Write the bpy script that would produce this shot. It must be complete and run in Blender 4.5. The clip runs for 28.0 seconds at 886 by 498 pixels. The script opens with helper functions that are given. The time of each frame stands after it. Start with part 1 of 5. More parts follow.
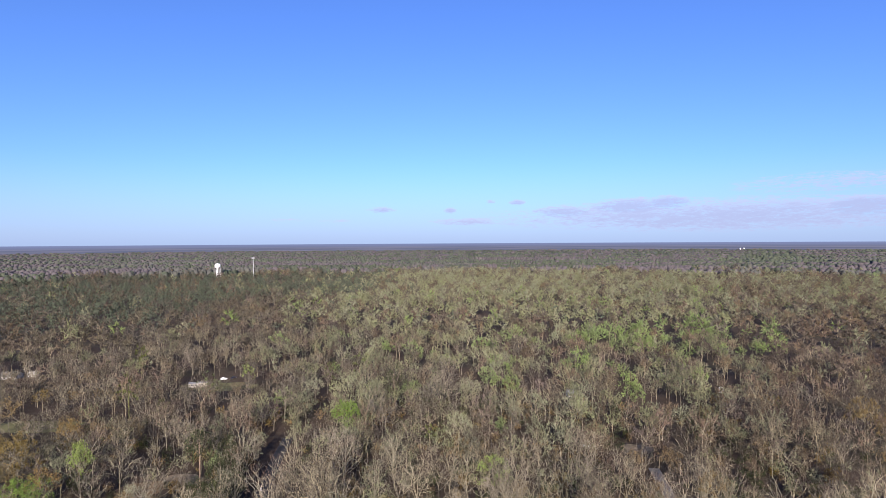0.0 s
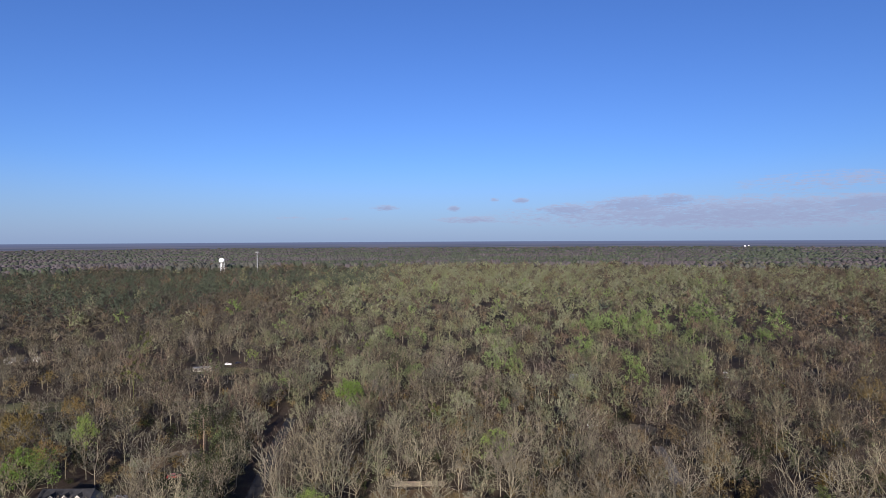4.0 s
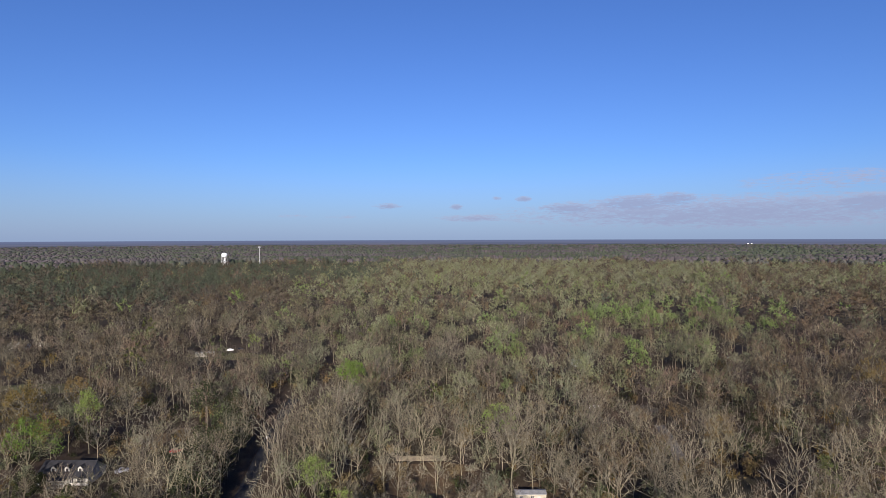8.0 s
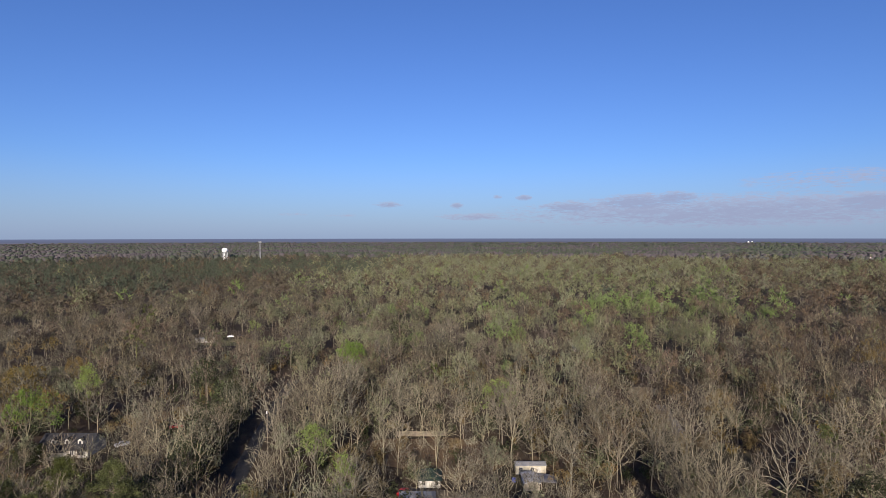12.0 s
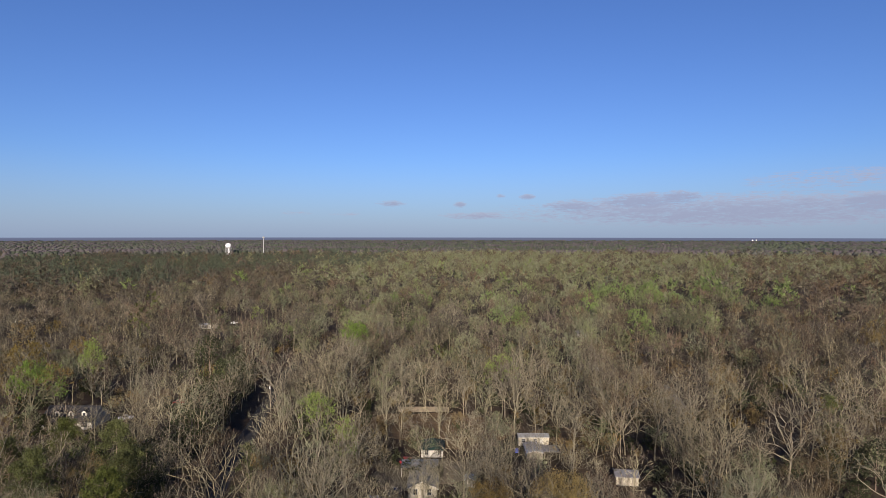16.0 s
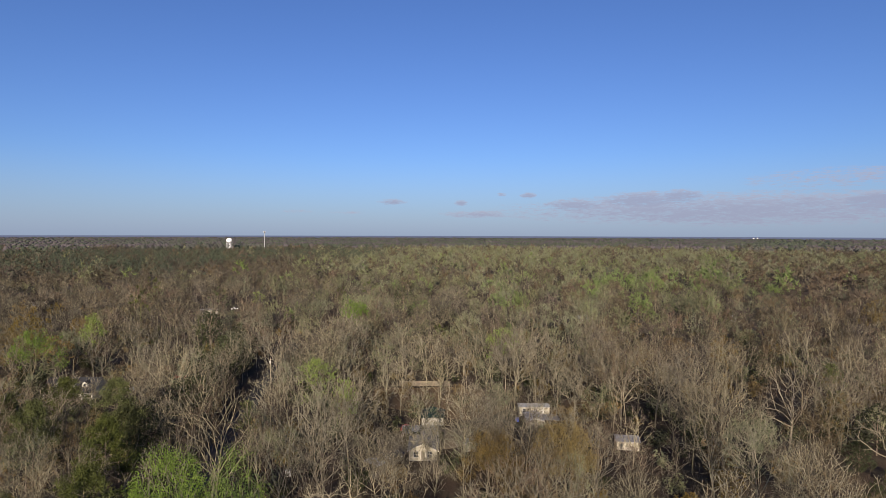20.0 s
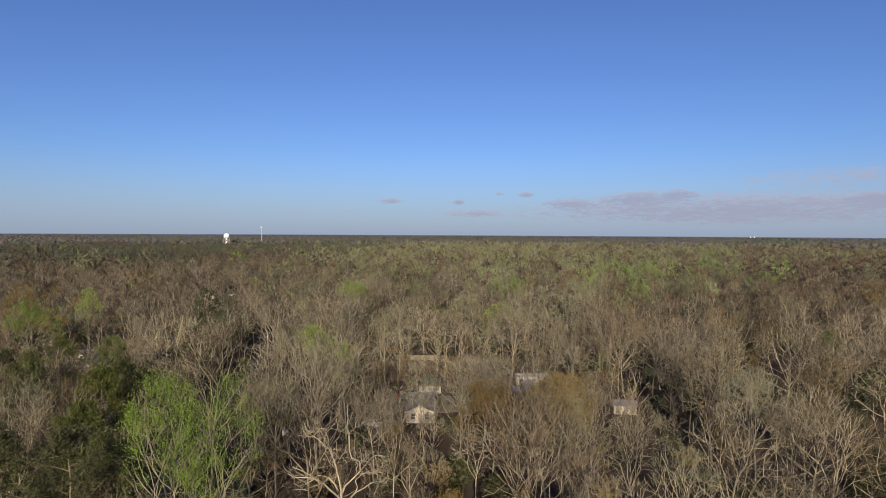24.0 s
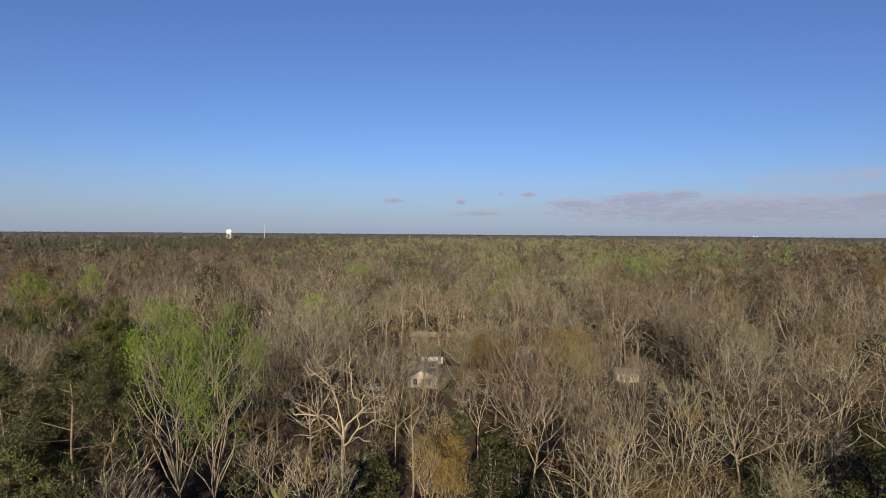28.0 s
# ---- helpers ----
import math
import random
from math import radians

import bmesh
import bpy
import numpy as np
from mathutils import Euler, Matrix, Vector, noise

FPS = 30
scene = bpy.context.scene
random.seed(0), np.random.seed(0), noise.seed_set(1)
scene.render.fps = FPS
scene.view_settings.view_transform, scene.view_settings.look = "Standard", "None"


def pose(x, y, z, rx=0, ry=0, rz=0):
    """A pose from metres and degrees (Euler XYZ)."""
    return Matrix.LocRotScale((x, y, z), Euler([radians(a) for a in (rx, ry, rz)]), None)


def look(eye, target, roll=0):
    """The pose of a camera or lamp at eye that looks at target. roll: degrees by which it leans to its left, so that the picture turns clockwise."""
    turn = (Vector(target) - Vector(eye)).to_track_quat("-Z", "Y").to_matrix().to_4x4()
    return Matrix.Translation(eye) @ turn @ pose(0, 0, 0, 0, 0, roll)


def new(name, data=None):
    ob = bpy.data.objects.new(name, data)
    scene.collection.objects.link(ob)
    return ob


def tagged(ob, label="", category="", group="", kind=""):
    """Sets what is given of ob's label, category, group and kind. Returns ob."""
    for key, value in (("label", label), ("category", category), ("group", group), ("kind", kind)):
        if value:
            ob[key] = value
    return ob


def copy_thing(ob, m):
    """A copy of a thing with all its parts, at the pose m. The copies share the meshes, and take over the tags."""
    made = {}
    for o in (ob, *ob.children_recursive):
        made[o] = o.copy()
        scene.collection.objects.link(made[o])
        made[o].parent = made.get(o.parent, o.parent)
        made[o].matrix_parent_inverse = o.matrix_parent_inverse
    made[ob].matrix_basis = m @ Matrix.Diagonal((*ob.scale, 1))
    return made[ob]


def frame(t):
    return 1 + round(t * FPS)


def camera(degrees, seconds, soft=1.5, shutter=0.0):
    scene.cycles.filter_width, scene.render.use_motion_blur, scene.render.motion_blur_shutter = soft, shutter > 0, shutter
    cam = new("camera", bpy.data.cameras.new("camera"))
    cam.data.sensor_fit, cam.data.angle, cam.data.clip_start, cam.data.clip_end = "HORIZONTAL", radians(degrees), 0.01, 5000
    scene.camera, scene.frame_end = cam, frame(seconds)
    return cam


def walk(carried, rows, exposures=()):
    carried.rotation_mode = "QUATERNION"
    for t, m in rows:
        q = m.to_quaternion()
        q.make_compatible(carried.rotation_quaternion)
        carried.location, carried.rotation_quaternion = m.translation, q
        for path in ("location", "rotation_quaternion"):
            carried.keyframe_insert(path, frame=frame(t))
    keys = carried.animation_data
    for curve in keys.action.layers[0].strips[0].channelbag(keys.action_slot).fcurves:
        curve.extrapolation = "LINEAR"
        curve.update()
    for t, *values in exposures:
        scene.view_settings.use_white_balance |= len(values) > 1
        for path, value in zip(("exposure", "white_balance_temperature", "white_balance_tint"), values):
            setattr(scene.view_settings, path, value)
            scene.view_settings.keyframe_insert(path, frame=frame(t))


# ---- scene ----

# ---- camera and its way: a slow drop straight down, with small turns ----
cam = camera(75.0, 28.0, soft=0.6)


def along(t, ts, vs):
    return float(np.interp(t, ts, vs))


HEIGHT = ([0, 6, 12, 18, 24, 28], [91.0, 78.7, 67.1, 55.3, 42.7, 35.0])
LEVEL = ([0, 5.5, 11, 17, 21, 28], [0.757, 1.009, 1.217, 1.373, 1.542, 1.626])
LEAN = ([0, 5.5, 11, 17, 21, 28], [-0.33, -0.27, -0.10, 0.075, 0.195, 0.435])
TURN = ([0, 3, 5.5, 8, 11, 12.5, 14.5, 16, 17, 19, 20, 20.5, 21, 21.5, 23.5, 25, 26, 28],
        [-0.74, -0.47, -0.25, -0.15, -0.13, -0.1, 0.0, 0.2, 0.34, 0.34, 0.28, 0.025, -0.295, -0.295, 0.0, 0.12, 0.2, 0.27])


def stand(t):
    pitch, yaw = radians(along(t, *LEVEL)), radians(along(t, *TURN))
    eye = Vector((0, 0, along(t, *HEIGHT)))
    way = Vector((-math.sin(yaw) * math.cos(pitch), math.cos(yaw) * math.cos(pitch), -math.sin(pitch)))
    return look(eye, eye + way * 100, along(t, *LEAN))


TIMES = (0, 1.5, 3, 4.5, 5.5, 7, 8, 9.5, 11, 12.5, 13.5, 14.5, 15.2, 16, 17, 18, 19, 20, 20.5, 21, 21.5, 22.5, 23.5, 25, 26, 27, 28)
walk(cam, [(t, stand(t)) for t in TIMES],
 exposures=[(0, 1.53, 6400, 18.5), (1.0, 1.38, 6300, 17), (2.0, 1.14, 6330, 14.8), (3.0, 0.97, 6300, 14.3), (6.0, 0.95, 6350, 14.3),
                (11.0, 0.94, 6580, 14), (17.0, 0.93, 7000, 13.5), (24.0, 0.91, 7380, 13.5), (28.0, 0.90, 7580, 14.4)])

# ---- sky and sun ----
SUN_UP, SUN_FROM = 19.0, 182.0     # degrees above the level; bearing from +Y, clockwise
world = bpy.data.worlds.new("sky")
scene.world = world
world.use_nodes = True


class Nodes:
    """Short hand for a node tree."""

    def __init__(self, tree):
        self.t = tree
        tree.nodes.clear()

    def n(self, kind):
        return self.t.nodes.new(kind)

    def link(self, a, b):
        self.t.links.new(a, b)

    def put(self, socket, v):
        if isinstance(v, bpy.types.NodeSocket):
            self.t.links.new(v, socket)
        else:
            socket.default_value = v

    def math(self, op, a, b=0.0, clamp=False):
        m = self.n("ShaderNodeMath")
        m.operation, m.use_clamp = op, clamp
        self.put(m.inputs[0], a)
        self.put(m.inputs[1], b)
        return m.outputs[0]

    def mix(self, f, a, b, blend="MIX"):
        m = self.n("ShaderNodeMix")
        m.data_type, m.blend_type = "RGBA", blend
        self.put(m.inputs[0], f)
        self.put(m.inputs[6], a)
        self.put(m.inputs[7], b)
        return m.outputs[2]

    def noise(self, vec, scale, detail=4.0, rough=0.55):
        m = self.n("ShaderNodeTexNoise")
        if vec is not None:
            self.put(m.inputs["Vector"], vec)
        m.inputs["Scale"].default_value = scale
        m.inputs["Detail"].default_value = detail
        m.inputs["Roughness"].default_value = rough
        return m.outputs["Fac"]

    def ramp(self, f, lo, hi):
        m = self.n("ShaderNodeMapRange")
        m.clamp, m.interpolation_type = True, "SMOOTHSTEP"
        self.put(m.inputs["Value"], f)
        m.inputs["From Min"].default_value = lo
        m.inputs["From Max"].default_value = hi
        return m.outputs[0]


# scraps and banks of cloud: bearing, height, half width, half height (radians), thickness
CLOUDS = ((-0.093, 0.0545, 0.030, 0.0065, 1.0), (0.026, 0.0535, 0.014, 0.006, 1.0), (0.141, 0.066, 0.016, 0.006, 1.0), (0.096, 0.068, 0.010, 0.004, 0.8),
          (0.055, 0.034, 0.075, 0.0075, 0.85), (0.215, 0.050, 0.065, 0.012, 1.0), (0.325, 0.058, 0.075, 0.016, 1.0), (0.385, 0.062, 0.040, 0.013, 1.1),
          (0.385, 0.030, 0.040, 0.0055, 1.3), (0.455, 0.032, 0.065, 0.009, 1.0), (0.55, 0.047, 0.110, 0.021, 0.9), (0.645, 0.048, 0.060, 0.017, 1.2),
          (0.60, 0.082, 0.150, 0.018, 0.60), (0.46, 0.040, 0.420, 0.031, 0.95), (-0.25, 0.037, 0.030, 0.004, 0.5), (-0.17, 0.036, 0.035, 0.004, 0.45),
          (0.80, 0.055, 0.130, 0.026, 1.0))


def build_sky():
    k = Nodes(world.node_tree)
    sky = k.n("ShaderNodeTexSky")
    sky.sky_type = "NISHITA"
    sky.sun_disc = False
    sky.sun_elevation, sky.sun_rotation = radians(SUN_UP), radians(SUN_FROM)
    sky.altitude, sky.air_density, sky.dust_density, sky.ozone_density = 100.0, 1.0, 0.6, 2.0
    deep = k.mix(1.0, sky.outputs[0], (0.505, 0.778, 1.375, 1), "MULTIPLY")
    where = k.n("ShaderNodeTexCoord").outputs["Generated"]
    sep = k.n("ShaderNodeSeparateXYZ")
    k.link(where, sep.inputs[0])
    x, y, z = sep.outputs
    bearing = k.math("ARCTAN2", x, y)
    at = k.n("ShaderNodeCombineXYZ")
    k.link(bearing, at.inputs[0])
    k.link(k.math("MULTIPLY", z, 4.5), at.inputs[1])
    # a low bank of broken cloud towards one side, with a few loose scraps beside it
    puffs = k.noise(at.outputs[0], 42.0, 7.0, 0.68)
    streaks = k.noise(at.outputs[0], 7.0, 4.0, 0.55)
    body, under = 0.0, 0.0
    for turn, up, wide, high, weight in CLOUDS:
        dx = k.math("DIVIDE", k.math("SUBTRACT", bearing, turn), wide)
        dz = k.math("DIVIDE", k.math("SUBTRACT", z, up), high)
        d = k.math("ADD", k.math("MULTIPLY", dx, dx), k.math("MULTIPLY", dz, dz))
        one = k.math("MULTIPLY", k.math("SUBTRACT", 1.0, d), weight)
        body = k.math("MAXIMUM", body, one)
        under = k.math("MAXIMUM", under, k.math("MULTIPLY", k.math("SUBTRACT", one, k.math("MULTIPLY", dz, 0.5)), weight))
    rough = k.math("ADD", k.math("MULTIPLY", k.math("SUBTRACT", puffs, 0.5), 2.4), k.math("MULTIPLY", k.math("SUBTRACT", streaks, 0.5), 1.0))
    wisps = k.noise(at.outputs[0], 120.0, 4.0, 0.6)
    rough = k.math("ADD", rough, k.math("MULTIPLY", k.math("SUBTRACT", wisps, 0.5), 1.6))
    cloud = k.ramp(k.math("ADD", body, k.math("MULTIPLY", rough, k.ramp(body, 0.0, 0.3))), 0.05, 1.0)
    shade = k.ramp(k.math("ADD", under, k.math("MULTIPLY", rough, 0.5)), 0.15, 1.1)
    tone = k.mix(shade, (4.3, 4.7, 6.35, 1), (3.4, 3.85, 5.65, 1))
    haze = k.math("SUBTRACT", 1.0, k.ramp(z, -0.01, 0.14))
    base = k.mix(k.math("MULTIPLY", haze, 0.62), deep, (3.4, 4.40, 6.8, 1))
    seen = k.mix(k.math("MULTIPLY", cloud, 0.8), base, tone)
    # strip under the horizon: shapeless far woods and blue haze painted into the background
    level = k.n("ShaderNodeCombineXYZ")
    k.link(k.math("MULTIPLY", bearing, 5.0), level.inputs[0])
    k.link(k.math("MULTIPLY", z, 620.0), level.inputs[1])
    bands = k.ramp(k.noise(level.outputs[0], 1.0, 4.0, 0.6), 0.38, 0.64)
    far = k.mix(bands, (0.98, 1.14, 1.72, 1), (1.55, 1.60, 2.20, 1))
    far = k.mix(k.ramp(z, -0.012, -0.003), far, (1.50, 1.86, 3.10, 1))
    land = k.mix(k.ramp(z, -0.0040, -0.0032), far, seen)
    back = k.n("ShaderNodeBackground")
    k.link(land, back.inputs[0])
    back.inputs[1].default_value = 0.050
    out = k.n("ShaderNodeOutputWorld")
    k.link(back.outputs[0], out.inputs[0])


build_sky()
sun = new("sun", bpy.data.lights.new("sun", "SUN"))
sun.data.energy, sun.data.angle, sun.data.color = 5.0, radians(0.55), (1.0, 0.905, 0.78)
az, el = radians(SUN_FROM), radians(SUN_UP)
toward = Vector((math.sin(az) * math.cos(el), math.cos(az) * math.cos(el), math.sin(el)))
sun.matrix_world = look(toward * 300, (0, 0, 0))


# ---- materials ----
def surface(name, dark, light, scale=1.0, rough=0.85, metal=0.0, bump=0.0, tint=0.0, stain=None, grain=9.0, spec=0.3):
    """A matt or glossy surface with two scales of variation; tint: how far each piece differs from the next."""
    m = bpy.data.materials.new(name)
    m.use_nodes = True
    k = Nodes(m.node_tree)
    where = k.n("ShaderNodeTexCoord").outputs["Object"]
    fine, broad = k.noise(where, scale * grain, 5.0, 0.65), k.noise(where, scale, 3.0, 0.5)
    f = k.math("ADD", k.math("MULTIPLY", fine, 0.5), k.math("MULTIPLY", broad, 0.5))
    col = k.mix(k.ramp(f, 0.34, 0.66), (*dark, 1), (*light, 1))
    if stain:
        col = k.mix(k.math("MULTIPLY", k.ramp(k.noise(where, scale * 0.6, 6.0, 0.7), 0.5, 0.68), 0.7), col, (*stain, 1))
    if tint:
        one = k.n("ShaderNodeObjectInfo").outputs["Random"]
        at = k.n("ShaderNodeAttribute")
        at.attribute_name = "tint"
        r = k.math("FRACT", k.math("ADD", one, at.outputs["Fac"]))
        hsv = k.n("ShaderNodeHueSaturation")
        k.link(k.math("ADD", 0.5 - tint * 0.016, k.math("MULTIPLY", k.math("FRACT", k.math("MULTIPLY", r, 7.3)), tint * 0.042)), hsv.inputs["Hue"])
        k.link(k.math("ADD", 1.0 - tint * 0.4, k.math("MULTIPLY", k.math("FRACT", k.math("MULTIPLY", r, 3.7)), tint * 0.6)), hsv.inputs["Saturation"])
        k.link(k.math("ADD", 1.0 - tint * 0.62, k.math("MULTIPLY", r, tint * 1.3)), hsv.inputs["Value"])
        k.link(col, hsv.inputs["Color"])
        col = hsv.outputs[0]
    b = k.n("ShaderNodeBsdfPrincipled")
    k.link(col, b.inputs["Base Color"])
    b.inputs["Roughness"].default_value, b.inputs["Metallic"].default_value = rough, metal
    b.inputs["Specular IOR Level"].default_value = spec
    if bump:
        n = k.n("ShaderNodeBump")
        n.inputs["Strength"].default_value, n.inputs["Distance"].default_value = 0.6, bump
        k.link(fine, n.inputs["Height"])
        k.link(n.outputs[0], b.inputs["Normal"])
    out = k.n("ShaderNodeOutputMaterial")
    k.link(b.outputs[0], out.inputs[0])
    return m


def leafy(name, dark, light, tint=0.5, through_=0.3):
    """Leaves, buds and needles: matt, and partly let through by the sun."""
    m = surface(name, dark, light, 0.6, 0.75, tint=tint, grain=4.0, spec=0.2)
    k = m.node_tree
    b = next(n for n in k.nodes if n.type == "BSDF_PRINCIPLED")
    out = next(n for n in k.nodes if n.type == "OUTPUT_MATERIAL")
    t, mix = k.nodes.new("ShaderNodeBsdfTranslucent"), k.nodes.new("ShaderNodeMixShader")
    k.links.new(b.inputs["Base Color"].links[0].from_socket, t.inputs[0])
    mix.inputs[0].default_value = through_
    k.links.new(b.outputs[0], mix.inputs[1])
    k.links.new(t.outputs[0], mix.inputs[2])
    k.links.new(mix.outputs[0], out.inputs[0])
    return m


BARK = surface("grey_bark", (0.088, 0.077, 0.053), (0.216, 0.189, 0.131), 1.2, 0.95, bump=0.02, tint=0.38)
PALE = surface("pale_bark", (0.140, 0.123, 0.084), (0.285, 0.250, 0.172), 1.2, 0.95, bump=0.02, tint=0.2)
PINEBARK = surface("pine_bark", (0.076, 0.057, 0.042), (0.167, 0.129, 0.099), 1.5, 0.95, bump=0.03, tint=0.3)
TWIG = {
    "grey": surface("grey_twigs", (0.040, 0.033, 0.022), (0.094, 0.079, 0.054), 0.5, 0.95, tint=0.75),
    "brown": surface("brown_twigs", (0.042, 0.030, 0.020), (0.095, 0.069, 0.046), 0.5, 0.95, tint=0.75),
    "bud": leafy("budding_twigs", (0.074, 0.077, 0.043), (0.154, 0.160, 0.088), 0.55, 0.15),
    "green": leafy("spring_leaves", (0.080, 0.110, 0.036), (0.162, 0.205, 0.074), 0.3, 0.25),
    "bright": leafy("bright_spring_leaves", (0.078, 0.126, 0.020), (0.156, 0.220, 0.044), 0.15, 0.38),
    "lime": leafy("lime_spring_leaves", (0.118, 0.162, 0.036), (0.215, 0.270, 0.070), 0.12, 0.35),
    # haze put into the needle colour: bluer than the near pines
    "hazed_pine": leafy("hazed_pine_needles", (0.030, 0.037, 0.024), (0.062, 0.073, 0.048), 0.4, 0.1),
    "evergreen": leafy("dark_evergreen_leaves", (0.013, 0.016, 0.005), (0.036, 0.041, 0.013), 0.4, 0.05),
    # haze tint and shade between crowns put into these two far colours
    "hazed_bud": surface("hazed_budding_woods", (0.044, 0.045, 0.040), (0.068, 0.068, 0.057), 0.02, 0.95, tint=0.25, grain=6),
    "hazed_grey": surface("hazed_bare_woods", (0.046, 0.040, 0.043), (0.070, 0.060, 0.063), 0.02, 0.95, tint=0.25, grain=6),
    "pine": leafy("pine_needles", (0.024, 0.029, 0.008), (0.078, 0.085, 0.024), 0.5, 0.1),
    "rust": leafy("rusty_leaves", (0.080, 0.054, 0.019), (0.148, 0.104, 0.037), 0.5, 0.2),
}


# ---- mesh tools ----
def mesh_of(name, verts, tris, material, tint=None, second=None, which=None):
    me = bpy.data.meshes.new(name)
    verts, tris = np.asarray(verts, np.float32), np.asarray(tris, np.int32)
    me.vertices.add(len(verts))
    me.vertices.foreach_set("co", verts.ravel())
    me.loops.add(tris.size)
    me.loops.foreach_set("vertex_index", tris.ravel())
    me.polygons.add(len(tris))
    me.polygons.foreach_set("loop_start", np.arange(0, tris.size, 3, dtype=np.int32))
    me.polygons.foreach_set("loop_total", np.full(len(tris), 3, np.int32))
    if tint is not None:
        me.attributes.new("tint", "FLOAT", "POINT").data.foreach_set("value", np.asarray(tint, np.float32))
    me.materials.append(material)
    if second:
        me.materials.append(second)
        me.polygons.foreach_set("material_index", np.asarray(which, np.int32))
    me.update(calc_edges=True)
    return me


class Bag:
    """Gathers triangles."""

    def __init__(self):
        self.v, self.t, self.c = [], [], 0

    def add(self, v, t):
        self.v.append(v)
        self.t.append(t + self.c)
        self.c += len(v)

    def arrays(self):
        return np.concatenate(self.v), np.concatenate(self.t)


def unit(a):
    return a / np.maximum(np.linalg.norm(a, axis=-1, keepdims=True), 1e-9)


def tubes(bag, poly, rad, sides):
    """Tapered limbs along polylines (n, k, 3) with radii (n, k)."""
    n, k, _ = poly.shape
    way = unit(poly[:, -1] - poly[:, 0])
    ref = np.where(np.abs(way[:, 2:]) > 0.9, [[1.0, 0, 0]], [[0, 0, 1.0]])
    u = unit(np.cross(way, ref))
    w = np.cross(way, u)
    a = np.linspace(0, 2 * np.pi, sides, endpoint=False)
    ring = u[:, None, :] * np.cos(a)[None, :, None] + w[:, None, :] * np.sin(a)[None, :, None]
    v = poly[:, :, None, :] + ring[:, None] * rad[:, :, None, None]
    i = np.arange(sides)
    j = (i + 1) % sides
    lo = (np.arange(n)[:, None, None] * k + np.arange(k - 1)[None, :, None]) * sides
    p, q, r, s = lo + i, lo + j, lo + sides + j, lo + sides + i
    bag.add(v.reshape(-1, 3), np.concatenate([np.stack([p, q, r], -1).reshape(-1, 3), np.stack([p, r, s], -1).reshape(-1, 3)]))


def slivers(bag, rng, a, b, width, heart=None):
    """Twigs: one thin pointed blade each, turned flat side outwards from the crown's heart where one is given."""
    n = len(a)
    out = rng.normal(size=(n, 3))
    if heart is not None:
        out = unit((a + b) * 0.5 - heart) + out * 0.26
    side = unit(np.cross(b - a, out)) * (np.asarray(width).reshape(-1, 1) * 0.5)
    v = np.stack([a - side, a + side, b], 1).reshape(-1, 3)
    bag.add(v, np.arange(3 * n).reshape(-1, 3))


def bent(bag, rng, a, b, width, heart, kink):
    """Small branches with an elbow half way."""
    m = (a + b) * 0.5 + rng.normal(size=a.shape) * (np.linalg.norm(b - a, axis=1, keepdims=True) * kink)
    slivers(bag, rng, a, m + (m - a) * 0.25, width, heart)
    slivers(bag, rng, m, b, width * 0.8, heart)


def reach(rng, base, way, length, heart, radii):
    """Shorten limbs so that they end near a crown's rounded outline."""
    o, d = (base - heart) / radii, way / radii
    a, b, c = (d * d).sum(-1), (o * d).sum(-1), (o * o).sum(-1) - 1
    far = np.where(c < 0, (-b + np.sqrt(np.maximum(b * b - a * c, 0))) / a, 0.0)
    return np.maximum(np.minimum(length, far * rng.uniform(0.86, 1.03, len(far))), 0.3)


def heart_twigs(bag, rng, count, heart, radii, width):
    """The close tangle of small branches inside a crown: coarse blades added to block the sun."""
    d = unit(rng.normal(size=(count, 3)))
    at = heart + d * radii * (0.68 * rng.random((count, 1)) ** 0.45)
    way = unit(d + [0, 0, 0.7] + rng.normal(size=(count, 3)) * 0.4)
    slivers(bag, rng, at - way * radii[2] * 0.15, at + way * radii[2] * 0.15, width, heart)


def leaves(bag, rng, at, size):
    """Sprays of young leaves: one small four-cornered blade each."""
    n = len(at)
    u = unit(rng.normal(size=(n, 3))) * (size * rng.uniform(0.6, 1.3, (n, 1)))
    w = unit(np.cross(u, rng.normal(size=(n, 3)))) * (size * 0.55 * rng.uniform(0.6, 1.2, (n, 1)))
    v = np.stack([at - u, at + w, at + u, at - w], 1).reshape(-1, 3)
    q = np.arange(n)[:, None] * 4
    bag.add(v, np.concatenate([q + [0, 1, 2], q + [0, 2, 3]]))


def grow(rng, base, way, length, rad, seg, rise, wob, taper=0.35):
    """Bent limbs: start, direction, length and thickness to polylines."""
    n = len(base)
    s = np.linspace(0, 1, seg + 1)
    p = base[:, None] + way[:, None] * (length[:, None] * s)[..., None]
    p[:, :, 2] += rise * length[:, None] * s ** 2
    if seg > 1:
        jit = rng.normal(size=(n, seg + 1, 3)) * wob * length[:, None, None] * s[None, :, None]
        p += jit
    return p, rad[:, None] * (1 - (1 - taper) * s)[None]


